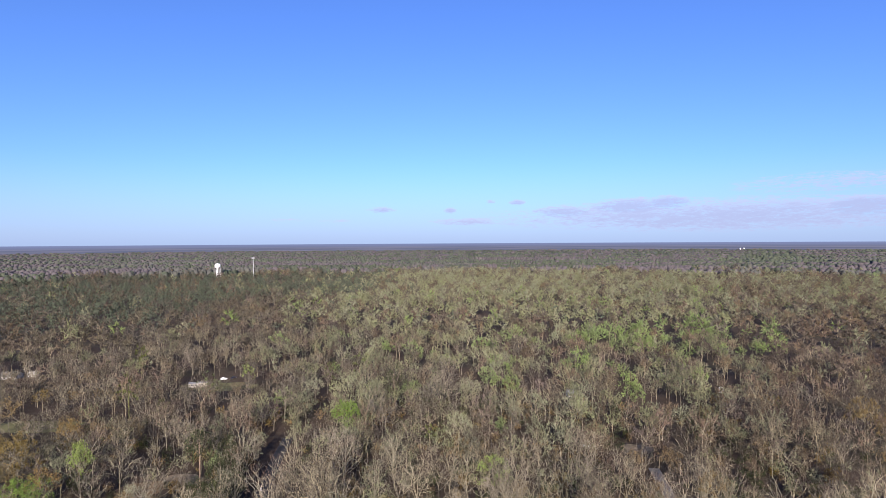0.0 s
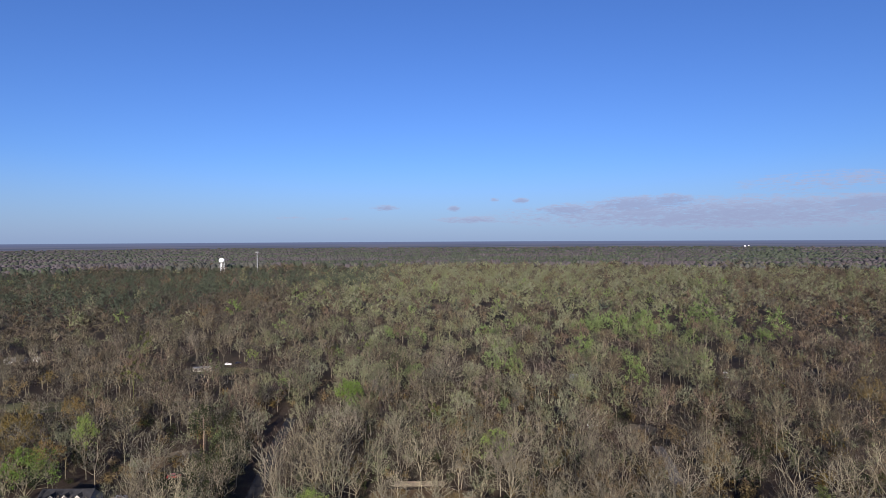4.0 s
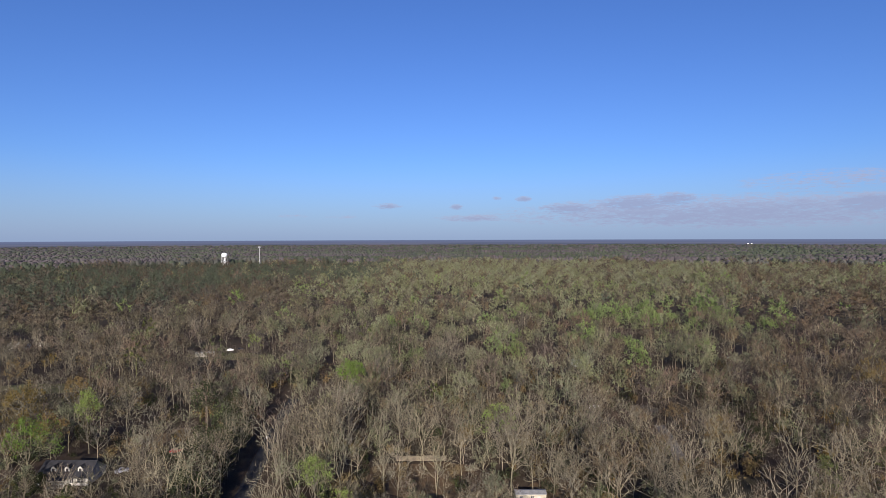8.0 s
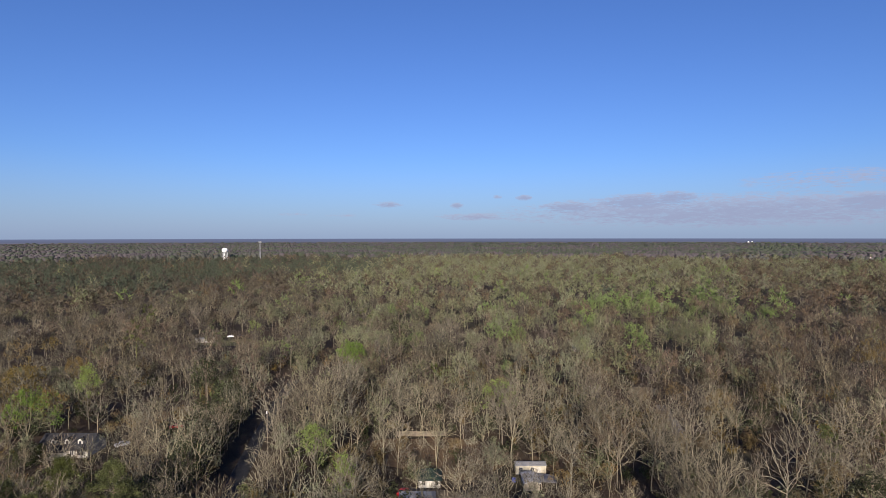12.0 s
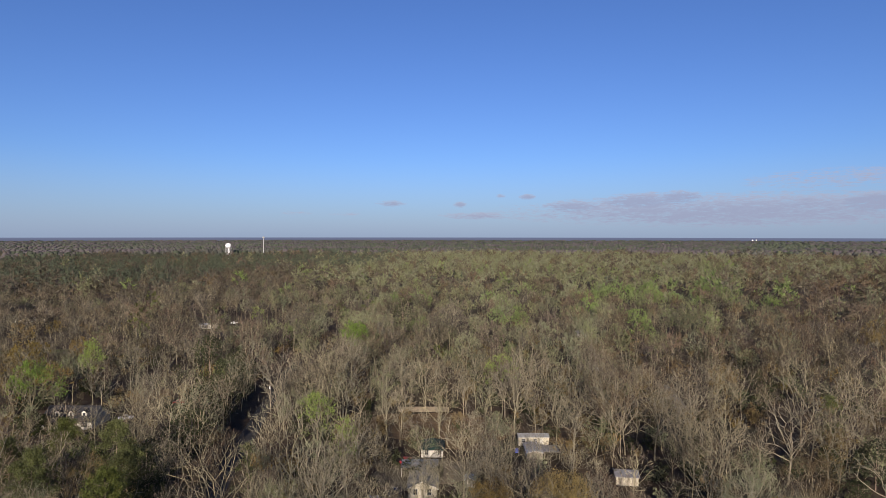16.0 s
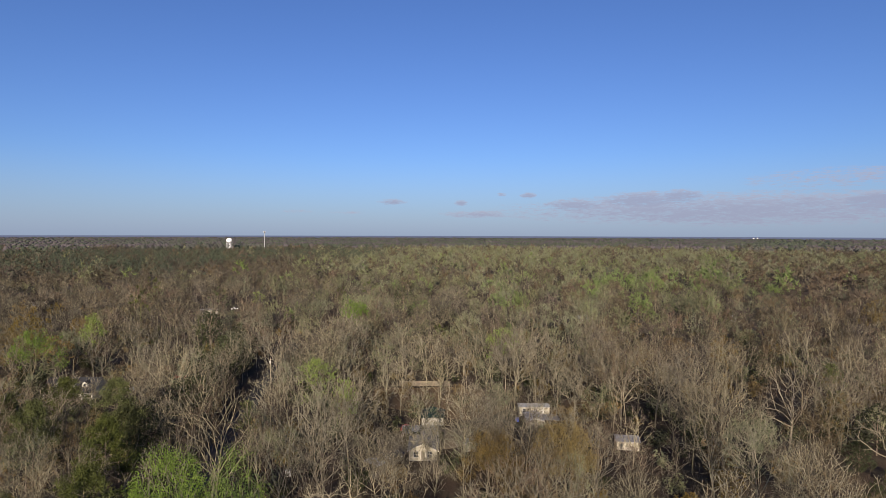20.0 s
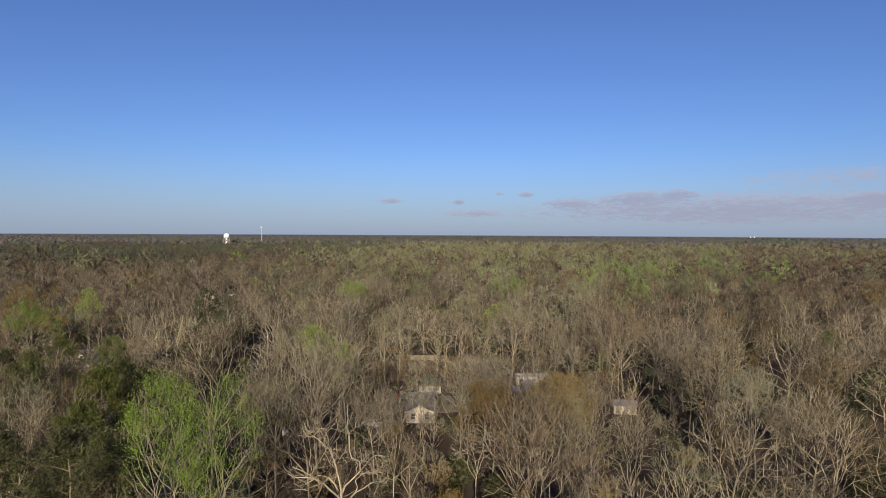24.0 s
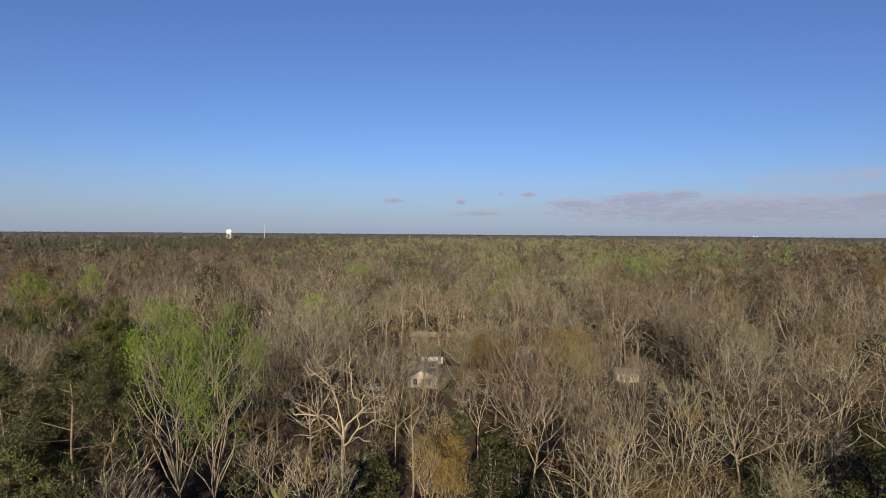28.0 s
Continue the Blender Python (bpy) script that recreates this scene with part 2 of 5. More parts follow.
def sprout(rng, poly, rad, length, count, lo, hi, spread, factor):
    """Where and how the next order of limbs leaves the last."""
    n, k, _ = poly.shape
    i = np.repeat(np.arange(n), count)
    s = np.clip(np.tile(np.linspace(lo, hi, count), n) + rng.uniform(-0.5, 0.5, n * count) * (hi - lo) / count, 0, 0.999) * (k - 1)
    j = s.astype(int)
    f = (s - j)[:, None]
    base = poly[i, j] * (1 - f) + poly[i, j + 1] * f
    way = unit(poly[i, j + 1] - poly[i, j])
    off = unit(np.cross(way, rng.normal(size=way.shape)))
    ang = np.radians(rng.uniform(*spread, len(i)))[:, None]
    r = (rad[i, j] * (1 - f[:, 0]) + rad[i, j + 1] * f[:, 0]) * 0.62
    return base, unit(way * np.cos(ang) + off * np.sin(ang)), length[i] * rng.uniform(*factor, len(i)) * (1.15 - 0.55 * s / (k - 1)), r, i


def wander(rng, base, way, length, seg, crooked, lift):
    """Limbs that wind: each step turns a little and lifts a little."""
    pts, d = [base], way
    for _ in range(seg):
        pts.append(pts[-1] + d * (length / seg)[:, None])
        d = unit(d + rng.normal(size=d.shape) * crooked + [0, 0, lift])
    return np.stack(pts, 1), d


def turned(rng, way, low, high, about=None):
    """Directions that leave the given ones at an angle; about: to which side."""
    side = unit(np.cross(way, rng.normal(size=way.shape))) if about is None else about
    ang = np.radians(rng.uniform(low, high, len(way)))[:, None]
    return unit(way * np.cos(ang) + side * np.sin(ang)), side


def ribbons(bag, rng, poly, width, heart):
    """Thin branches as narrow blades along bent lines."""
    for i in range(poly.shape[1] - 1):
        a, b = poly[:, i], poly[:, i + 1]
        slivers(bag, rng, a - (b - a) * 0.1, b + (b - a) * 0.35, width * (1 - 0.22 * i), heart)


# how fine a tree is by distance: branch ends, least limb, branch width, twigs an end, their width and length, twigs inside and their width
FINE = ((800, 0.036, 0.062, 5, 0.040, 0.085, 50, 0.06), (380, 0.076, 0.115, 5, 0.048, 0.085, 14, 0.10),
        (78, 0.09, 0.17, 8, 0.17, 0.13, 30, 0.24), (32, 0.12, 0.25, 9, 0.31, 0.17, 20, 0.45))


def hardwood(rng, high, fork=0.42, spread=(14, 44), lod=0, kind="grey", limbs=6, crooked=0.08, thick=1.0, leaf=1.0, wide=0.28, lsize=1.0, dense=1.0):
    """A broad-leaved tree out of leaf, or coming into leaf, that forks again and again: (bark, crown) arrays. lod 0 near, 1 middle."""
    bark, crown = Bag(), Bag()
    r0 = 0.0135 * high * thick
    head = high * (1 - fork)
    heart = np.array([0, 0, high * (fork + (1 - fork) * 0.36)])
    radii = np.array([high * wide * rng.uniform(0.9, 1.1), high * wide * rng.uniform(0.9, 1.1), high - heart[2]])
    up = unit(np.array([[rng.normal() * 0.05, rng.normal() * 0.05, 1.0]]))
    t, _ = wander(rng, np.zeros((1, 3)), up, np.array([high * fork]), 4, 0.05, 0.03)
    tubes(bark, t, (r0 * np.linspace(1.0, 0.75, 5))[None], (7, 5, 3, 3)[lod])
    turn = rng.uniform(0, 6.28) + np.arange(limbs) * 2.4 + rng.normal(size=limbs) * 0.35
    tilt = np.radians(np.linspace(spread[1], spread[0], limbs) + rng.normal(size=limbs) * 5)
    way = unit(np.stack([np.cos(turn) * np.sin(tilt), np.sin(turn) * np.sin(tilt), np.cos(tilt)], 1))
    s = np.linspace(0.72, 1.0, limbs)[:, None] * 3.999
    j = s[:, 0].astype(int)
    base = t[0, j] * (1 - (s - j[:, None])) + t[0, j + 1] * (s - j[:, None])
    rad = np.full(limbs, r0 * 0.62)
    full = np.full(limbs, head * 0.38)
    ends, thin, strip_w, n4, twig_w, twig_l, inner, inner_w = FINE[lod]
    levels = int(round(1 + math.log(ends / limbs) / math.log(2.6)))
    for k in range(levels):
        ln = reach(rng, base, way, full, heart, radii)
        keep = ln > 0.34
        base, way, ln, rad, full = base[keep], way[keep], ln[keep], rad[keep], full[keep]
        seg = 3 if k < 2 else 2
        p, d = wander(rng, base, way, ln, seg, crooked * (1.9 if k else 1.2), 0.06)
        stout = rad > (thin * 0.62 if lod < 2 else 9)
        if stout.any():
            r = np.maximum(rad[stout], thin)[:, None] * np.linspace(1.0, 0.7, seg + 1)[None]
            tubes(bark, p[stout], r, 5 if k == 0 and lod == 0 else 3)
        if (~stout).any():
            ribbons(bark if k < levels - (2 if kind == "green" else 1) or kind == "grey" else crown, rng, p[~stout], strip_w * (1.0 if lod < 2 else 1.5 - 0.3 * k), heart)
        if k == levels - 1:
            break
        end = p[:, -1]
        out = unit(end - heart + [0, 0, 2.0])
        w1, side = turned(rng, d, 12, 36)
        w2, _ = turned(rng, d, 24, 56, -side)
        f = rng.uniform(0.35, 0.85, (len(p), 1)) * seg
        i = np.minimum(f[:, 0].astype(int), seg - 1)
        row = np.arange(len(p))
        mid = p[row, i] * (1 - (f - i[:, None])) + p[row, i + 1] * (f - i[:, None])
        w3, _ = turned(rng, way, 32, 62)
        some = rng.random(len(p)) < 0.62
        base = np.concatenate([end, end, mid[some]])
        way = unit(np.concatenate([w1, w2, w3[some]]) + np.concatenate([out, out, out[some]]) * 0.12)
        rad = np.concatenate([rad * 0.76, rad * 0.62, rad[some] * 0.52])
        full = np.concatenate([full * rng.uniform(0.72, 0.9, len(full)), full * rng.uniform(0.66, 0.86, len(full)), full[some] * rng.uniform(0.5, 0.8, some.sum())])
    n4 = int(n4 * (0.6 + 0.4 * min(dense, 1.0)))
    b, w4, ln4, _, _ = sprout(rng, p, np.full(p.shape[:2], 0.01), np.full(len(p), 1.0), n4, 0.1, 0.99, (14, 62), (0.6, 1.25))
    w4 = unit(w4 + unit(b - heart + [0, 0, 2.0]) * 0.25 + rng.normal(size=w4.shape) * 0.25)
    tip = b + w4 * np.minimum(ln4 * head * twig_l, reach(rng, b, w4, ln4 * 2, heart, radii * 1.06))[:, None]
    slivers(crown, rng, b, tip, twig_w, heart)
    heart_twigs(crown, rng, int(inner * dense), heart, radii * 0.95, inner_w)
    if kind in ("green", "bud", "rust"):
        m = {"green": 1.0, "bud": 0.33, "rust": 0.75}[kind] * leaf
        pick = rng.random(len(tip)) < m
        at = (b * 0.3 + tip * 0.7)[pick] + rng.normal(size=(pick.sum(), 3)) * 0.15
        if kind in ("green", "rust") and lod == 0:
            at = np.concatenate([at + rng.normal(size=at.shape) * k for k in (0.1, 0.3, 0.35, 0.4, 0.45, 0.5, 0.5, 0.6)])
        elif kind == "green":
            at = np.concatenate([at, at + rng.normal(size=at.shape) * 0.4])
        leaves(crown, rng, at, {"green": 0.088, "bud": 0.085, "rust": 0.095}[kind] * min(lsize, 1.2) * (1, 2.3, 3.8, 5.0)[lod])
    return bark.arrays(), crown.arrays()


def billows(rng, count, heart, radii, low=-0.35, reach_=0.62):
    """Centres of the rounded masses that make up a crown."""
    z = np.linspace(0.97, low, count) + rng.normal(size=count) * 0.05
    a = np.arange(count) * 2.4 + rng.uniform(0, 6.28)
    r = np.sqrt(np.clip(1 - z * z, 0, 1))
    d = np.stack([np.cos(a) * r, np.sin(a) * r, z], 1)
    return heart + d * radii * reach_ * rng.uniform(0.85, 1.12, (count, 1)), d


def broad_evergreen(rng, high, lod=0, bare=0.1, wide=0.3):
    """A dense dark evergreen with small leathery leaves in rounded masses."""
    bark, crown = Bag(), Bag()
    t, _ = wander(rng, np.zeros((1, 3)), np.array([[0, 0, 1.0]]), np.array([high * 0.8]), 4, 0.05, 0.05)
    tubes(bark, t, (0.011 * high * np.linspace(1, 0.3, 5))[None], 6)
    heart = np.array([0, 0, high * (bare + (1 - bare) * 0.45)])
    radii = np.array([high * wide, high * wide, high - heart[2]])
    c, d = billows(rng, 15, heart, radii, -0.8, 0.66)
    tubes(bark, np.stack([np.repeat(heart[None], len(c), 0) * [1, 1, 0.8], c], 1), np.full((len(c), 2), 0.05), 3)
    m = 130 if lod == 0 else 60
    at = np.repeat(c, m, 0)
    q = unit(rng.normal(size=at.shape) + np.repeat(d, m, 0) * 0.7)
    at = at + q * np.repeat(radii.mean() * 0.42 * rng.uniform(0.75, 1.15, len(c)), m)[:, None] * rng.uniform(0.55, 1.05, (len(at), 1))
    leaves(crown, rng, at, 0.20 if lod == 0 else 0.36)
    return bark.arrays(), crown.arrays()


def pine(rng, high, lod=0, bare=0.5, wide=0.20, tufts=1):
    """A tall pine: a bare shaft and a crown of needle tufts."""
    bark, crown = Bag(), Bag()
    r0 = 0.010 * high
    t, tr = grow(rng, np.zeros((1, 3)), np.array([[rng.normal() * 0.02, rng.normal() * 0.02, 1.0]]), np.array([high * 0.97]), np.array([r0]), 5, 0, 0.006, 0.2)
    tubes(bark, t, tr, 7 if lod == 0 else 4)
    n = 34 if lod == 0 else 20
    s = bare + (0.99 - bare) * np.linspace(0, 1, n)
    turn = np.arange(n) * 2.4 + rng.normal(size=n) * 0.4
    ln = high * wide * np.sin(np.clip((1.06 - (s - bare) / (1 - bare)) * 1.9, 0.2, 1.6)) * rng.uniform(0.6, 1.15, n)
    rise = -0.05 + 0.55 * (s - bare) / (1 - bare) + rng.normal(size=n) * 0.12
    way = unit(np.stack([np.cos(turn), np.sin(turn), rise], 1))
    base = np.stack([np.interp(s, np.linspace(0, 0.97, 6), t[0, :, i]) for i in range(3)], 1)
    p, pr = grow(rng, base, way, ln, np.full(n, 0.06), 2, 0.12, 0.04)
    tubes(bark, p, pr, 3)
    c = 6 if lod == 0 else 3
    b, w, ln2, _, _ = sprout(rng, p, pr, ln, c, 0.35, 1.0, (10, 65), (0.2, 0.45))
    at = b + unit(w) * (ln2 * 0.8)[:, None]
    m = (46 if lod == 0 else 14) * tufts
    at = np.repeat(at, m, 0)
    d = unit(rng.normal(size=at.shape) + [0, 0, 0.5])
    size = (0.52 if lod == 0 else 0.95) * rng.uniform(0.6, 1.3, (len(at), 1))
    at = at + rng.normal(size=at.shape) * 0.35
    slivers(crown, rng, at, at + d * size, 0.115 if lod == 0 else 0.28)
    return bark.arrays(), crown.arrays()


def shrub(rng, high, kind, lod=0):
    """A many-stemmed bush."""
    bark, crown = Bag(), Bag()
    n = 9
    turn, tilt = rng.uniform(0, 6.28, n), np.radians(rng.uniform(5, 48, n))
    way = np.stack([np.cos(turn) * np.sin(tilt), np.sin(turn) * np.sin(tilt), np.cos(tilt)], 1)
    l, lr = grow(rng, way * 0.1 * [1, 1, 0], way, np.full(n, high * 0.8), np.full(n, 0.035), 3, 0.05, 0.05, 0.3)
    tubes(bark, l, lr, 3)
    b, w, ln, _, _ = sprout(rng, l, lr, np.full(n, high * 0.8), 9, 0.2, 1.0, (20, 70), (0.25, 0.5))
    slivers(crown, rng, b, b + unit(w) * ln[:, None], 0.05)
    at = np.repeat(b + unit(w) * (ln * 0.7)[:, None], 5 if kind != "grey" else 2, 0)
    at = at + rng.normal(size=at.shape) * high * 0.07
    if kind == "grey":
        slivers(crown, rng, at, at + rng.normal(size=at.shape) * 0.5 + [0, 0, 0.4], 0.04)
    else:
        leaves(crown, rng, at, 0.26)
    return bark.arrays(), crown.arrays()


def hold(name, label="", category="", group="", kind=""):
    return tagged(new(name), label, category, group, kind)


def thing_tree(name, arrays, bark, twig, label, group):
    root = hold(name, label, "tree", group)
    for part_name, (v, t), m in zip(("trunk", "crown"), arrays, (bark, twig)):
        new(part_name, mesh_of(part_name, v, t, m)).parent = root
    return root


# ---- where the woods grow ----
GLADES = []     # x, y, half width, half depth


def glade(x, y, rx, ry):
    GLADES.append((x, y, rx, ry))


ROAD = [(-44, 60), (-50, 110), (-55, 145), (-61, 190), (-67, 240), (-69, 268)]
for (ax, ay), (bx, by) in zip(ROAD, ROAD[1:]):
    for f in np.linspace(0, 1, 9):
        glade(ax + (bx - ax) * f, ay + (by - ay) * f, (6.6 if ay < 180 else 8.0), 6.0)
glade(-114, 178, 14, 10)      # house with dormers
glade(-103, 188, 7, 6)
glade(-12.5, 118, 3.5, 14)
glade(-108, 164, 5, 8)
glade(-121, 190, 5, 9)
glade(-140, 347, 17, 14)
glade(-3, 150, 11, 9)
glade(-6, 130, 9, 8)
glade(-11, 122, 6, 7)
glade(-6, 112, 6, 7)
glade(-1, 179, 14, 10)       # yard before the fence
glade(25, 153, 7.5, 10)
glade(37, 171, 4, 5)
glade(43, 137, 5, 4)
glade(118, 300, 11, 15)
glade(48, 64, 9, 5)
glade(64, 84, 8, 5)
glade(76, 124, 6, 7)
glade(60, 104, 6, 5)
glade(100, 240, 10, 8)
glade(212, 402, 16, 12)
glade(-145, 374, 20, 14)
glade(-136, 360, 22, 10)
glade(-200, 289, 24, 9)
glade(-109, 214, 9, 6)
glade(-97, 222, 9, 5)
glade(-285, 390, 14, 8)
glade(87, 247, 6, 7)
glade(84, 210, 4.5, 20)
glade(67, 252, 5, 4)
glade(79, 333, 6, 5)
glade(-33, 117, 4, 6)
glade(-1, 82, 3.5, 6)
LOWS = []       # stretches where trees are lowered to fit the camera's view


def low_growth(x, y, rx, ry):
    LOWS.append((x, y, rx, ry))


low_growth(-110, 148, 22, 26)
low_growth(-5, 108, 12, 20)
low_growth(-4, 138, 10, 14)
low_growth(24, 134, 9, 18)
low_growth(42, 118, 6, 16)
low_growth(4, 160, 16, 9)
low_growth(36, 166, 8, 8)
low_growth(-100, 205, 14, 14)
low_growth(76, 205, 10, 20)
low_growth(-148, 345, 14, 16)
low_growth(-54, 160, 7, 22)
low_growth(-38, 29, 30, 10)
low_growth(45, 29, 22, 10)
HEROES = []


def lowness(x, y):
    f = np.ones(np.shape(x))
    for gx, gy, rx, ry in LOWS:
        f = np.where(((x - gx) / rx) ** 2 + ((y - gy) / ry) ** 2 < 1, 0.56 + 0.28 * np.abs(np.sin(x * 3.1 + y * 5.7)), f)
    return f



def clear_of(x, y):
    ok = np.ones(np.shape(x), bool)
    for gx, gy, rx, ry in GLADES:
        ok &= ((x - gx) / rx) ** 2 + ((y - gy) / ry) ** 2 > 1
    for gx, gy, r in HEROES:
        ok &= (x - gx) ** 2 + (y - gy) ** 2 > r * r
    return ok


def waves(x, y, seed, size):
    """A smooth field from 0 to 1 over the plan."""
    g = np.random.default_rng(seed)
    f = np.zeros(np.shape(x))
    for i in range(7):
        a, s = g.uniform(0, 6.28), size * g.uniform(0.5, 1.7)
        f += np.sin((x * np.cos(a) + y * np.sin(a)) / s * 6.28 + g.uniform(0, 6.28))
    return 0.5 + 0.5 * np.tanh(f / 2.2)


KINDS = ("grey", "brown", "bud", "green", "pine", "rust")


def kinds_at(rng, x, y):
    """Which tree stands where: a share for each kind, drifting over the plan."""
    a, b, c, d = waves(x, y, 3, 90), waves(x, y, 5, 140), waves(x, y, 8, 70), waves(x, y, 11, 260)
    u, deep = x / np.maximum(y, 1.0), np.hypot(x, y)
    low = np.interp(u, [-0.8, -0.48, -0.36, -0.12], [560, 575, 780, 930]) + 110 * (c - 0.5)
    belt = (u < -0.08 + 0.12 * (b - 0.5)) & (y > low) & (y < 1330 + 300 * np.clip(u + 0.6, 0, 1) + 160 * a)
    pines = 0.02 + 0.10 * (c > 0.86) + 25.0 * belt * (waves(x, y, 19, 55) < 0.80)
    pines = pines + 3.5 * ((y > 1750) & (u > 0.02) & (d > 0.25)) + 2.0 * ((y > 2100) & (u <= 0.02) & (d > 0.35))
    pines = pines + 0.35 * ((x < -40) & (y < 150) & (y > 60) & (x > -120))
    middle = (u > -0.27 + 0.1 * (b - 0.5)) & (y > 225) & (x < 0.46 * y + 40)
    budding = 0.16 + 2.6 * (middle & (y < 1400)) * a + 2.4 * ((y > 600) & (y < 1700) & (u > -0.16)) * (0.3 + d)
    green = 0.015 + 9.0 * (np.hypot((x - 205) / 80, (y - 485) / 85) < 1) * (c > 0.22) + 0.5 * (middle & (y > 300) & (y < 900)) * (c > 0.5)
    green = green * ~((x < -35) & (y < 160))
    grey = 0.55 + 0.5 * b + 0.9 * ((u < -0.2) & (y > 230))
    brown = 0.42 + 0.5 * (1 - b) + 0.7 * ((x > 45) & (y < 460)) + 0.7 * (u > 0.5) + 0.15 * (u < -0.45)
    share = np.stack([grey, brown, budding, green, pines, 0.035 + 0.05 * (u < -0.4) + 0.30 * ((u < -0.52) & (y < 330))])
    share = np.cumsum(share / share.sum(0), 0)
    return (rng.random(np.shape(x))[None] > share).sum(0)


def scatter(rng, near, far, step, half):
    """Uneven planting in a ring sector that opens towards +Y."""
    n = int(far * 1.12 / step) + 2
    gx, gy = np.meshgrid(np.arange(-n, n), np.arange(-n, n))
    x = (gx + 0.5 * (gy % 2)).ravel() * step + rng.uniform(-0.42, 0.42, gx.size) * step
    y = gy.ravel() * step * 0.9 + rng.uniform(-0.42, 0.42, gx.size) * step
    r, a = np.hypot(x, y), np.abs(np.arctan2(x, y))
    r = r + np.where(r > 420, 0.16 * r * (waves(x, y, 61, 190) - 0.5), 0)
    ok = (r >= near) & (r < far) & (a < half)
    x, y = x[ok], y[ok]
    ok = clear_of(x, y) & ~((waves(x, y, 41, 34) > np.where(x > 35, 0.78, 0.90)) & (r[ok] < 700))
    return x[ok], y[ok]


# ---- ground ----
def build_ground():
    m = bpy.data.materials.new("leaf_litter")
    m.use_nodes = True
    k = Nodes(m.node_tree)
    where = k.n("ShaderNodeTexCoord").outputs["Object"]
    fine, mid, broad = k.noise(where, 2.2, 6, 0.7), k.noise(where, 0.22, 5, 0.6), k.noise(where, 0.018, 4, 0.55)
    col = k.mix(k.ramp(fine, 0.3, 0.7), (0.022, 0.016, 0.012, 1), (0.064, 0.044, 0.031, 1))
    col = k.mix(k.math("MULTIPLY", k.ramp(mid, 0.45, 0.65), 0.5), col, (0.066, 0.055, 0.036, 1))
    col = k.mix(k.math("MULTIPLY", k.ramp(broad, 0.5, 0.66), 0.6), col, (0.044, 0.044, 0.025, 1))
    b = k.n("ShaderNodeBsdfPrincipled")
    k.link(col, b.inputs["Base Color"])
    b.inputs["Roughness"].default_value, b.inputs["Specular IOR Level"].default_value = 0.95, 0.15
    n = k.n("ShaderNodeBump")
    n.inputs["Distance"].default_value = 0.08
    k.link(fine, n.inputs["Height"])
    k.link(n.outputs[0], b.inputs["Normal"])
    out = k.n("ShaderNodeOutputMaterial")
    k.link(b.outputs[0], out.inputs[0])
    rings, spokes = [0.0, 20, 60, 120, 200, 320, 480, 700, 1000, 1500, 2200, 3200, 4990], 96
    bm = bmesh.new()
    rows = []
    for r in rings[1:]:
        rows.append([bm.verts.new((r * math.sin(a), r * math.cos(a), 0)) for a in np.linspace(0, 2 * math.pi, spokes, endpoint=False)])
    c = bm.verts.new((0, 0, 0))
    for i in range(spokes):
        j = (i + 1) % spokes
        bm.faces.new((c, rows[0][j], rows[0][i]))
        for a, b_ in zip(rows, rows[1:]):
            bm.faces.new((a[i], a[j], b_[j], b_[i]))
    me = bpy.data.meshes.new("ground")
    bm.normal_update()
    bm.to_mesh(me)
    bm.free()
    me.materials.append(m)
    tagged(new("ground", me), "brown leaf-littered forest floor with grassy patches", "ground", kind="structure")


build_ground()

# ---- the trees that stand out ----
GROUPS = {"grey": "bare grey hardwood trees", "brown": "bare brown hardwood trees", "bud": "budding hardwood trees",
          "green": "trees in fresh green leaf", "pine": "pine trees", "rust": "trees with rusty old leaves"}
LABELS = {"grey": "bare grey-barked hardwood with fine upright twigs", "brown": "bare brownish hardwood with a dense twiggy crown",
          "bud": "hardwood with olive-green opening buds", "green": "tall hardwood in fresh bright green spring leaf",
          "pine": "tall dark green pine with a bare trunk", "rust": "hardwood still holding rusty brown leaves"}
NAMES = {"grey": "grey_bare_tree", "brown": "brown_bare_tree", "bud": "budding_tree", "green": "leafing_tree", "pine": "pine_tree", "rust": "rusty_leaved_tree"}


def special(x, y, high, kind, seed, label, name="", **how):
    """One tree with a look of its own."""
    rng = np.random.default_rng(seed)
    bark = how.pop("bark", PINEBARK if kind == "pine" else BARK)
    leaf_m = how.pop("leaf_m", TWIG[kind])
    if kind != "pine":
        how.setdefault("thick", 0.52)
        how.setdefault("crooked", 0.11)
        how.setdefault("wide", 0.30)
    lod = 0 if y < 125 else 1
    if leaf_m is TWIG["evergreen"]:
        arrays = broad_evergreen(rng, high, lod, how["bare"], how["wide"])
    elif kind == "pine":
        arrays = pine(rng, high, lod, **how)
    else:
        arrays = hardwood(rng, high, kind=kind, lod=lod, **how)
    ob = thing_tree(name or NAMES[kind], arrays, bark, leaf_m, label, GROUPS[kind])
    ob.matrix_world = pose(x, y, 0)
    HEROES.append((x, y, high * 0.22))
    return ob


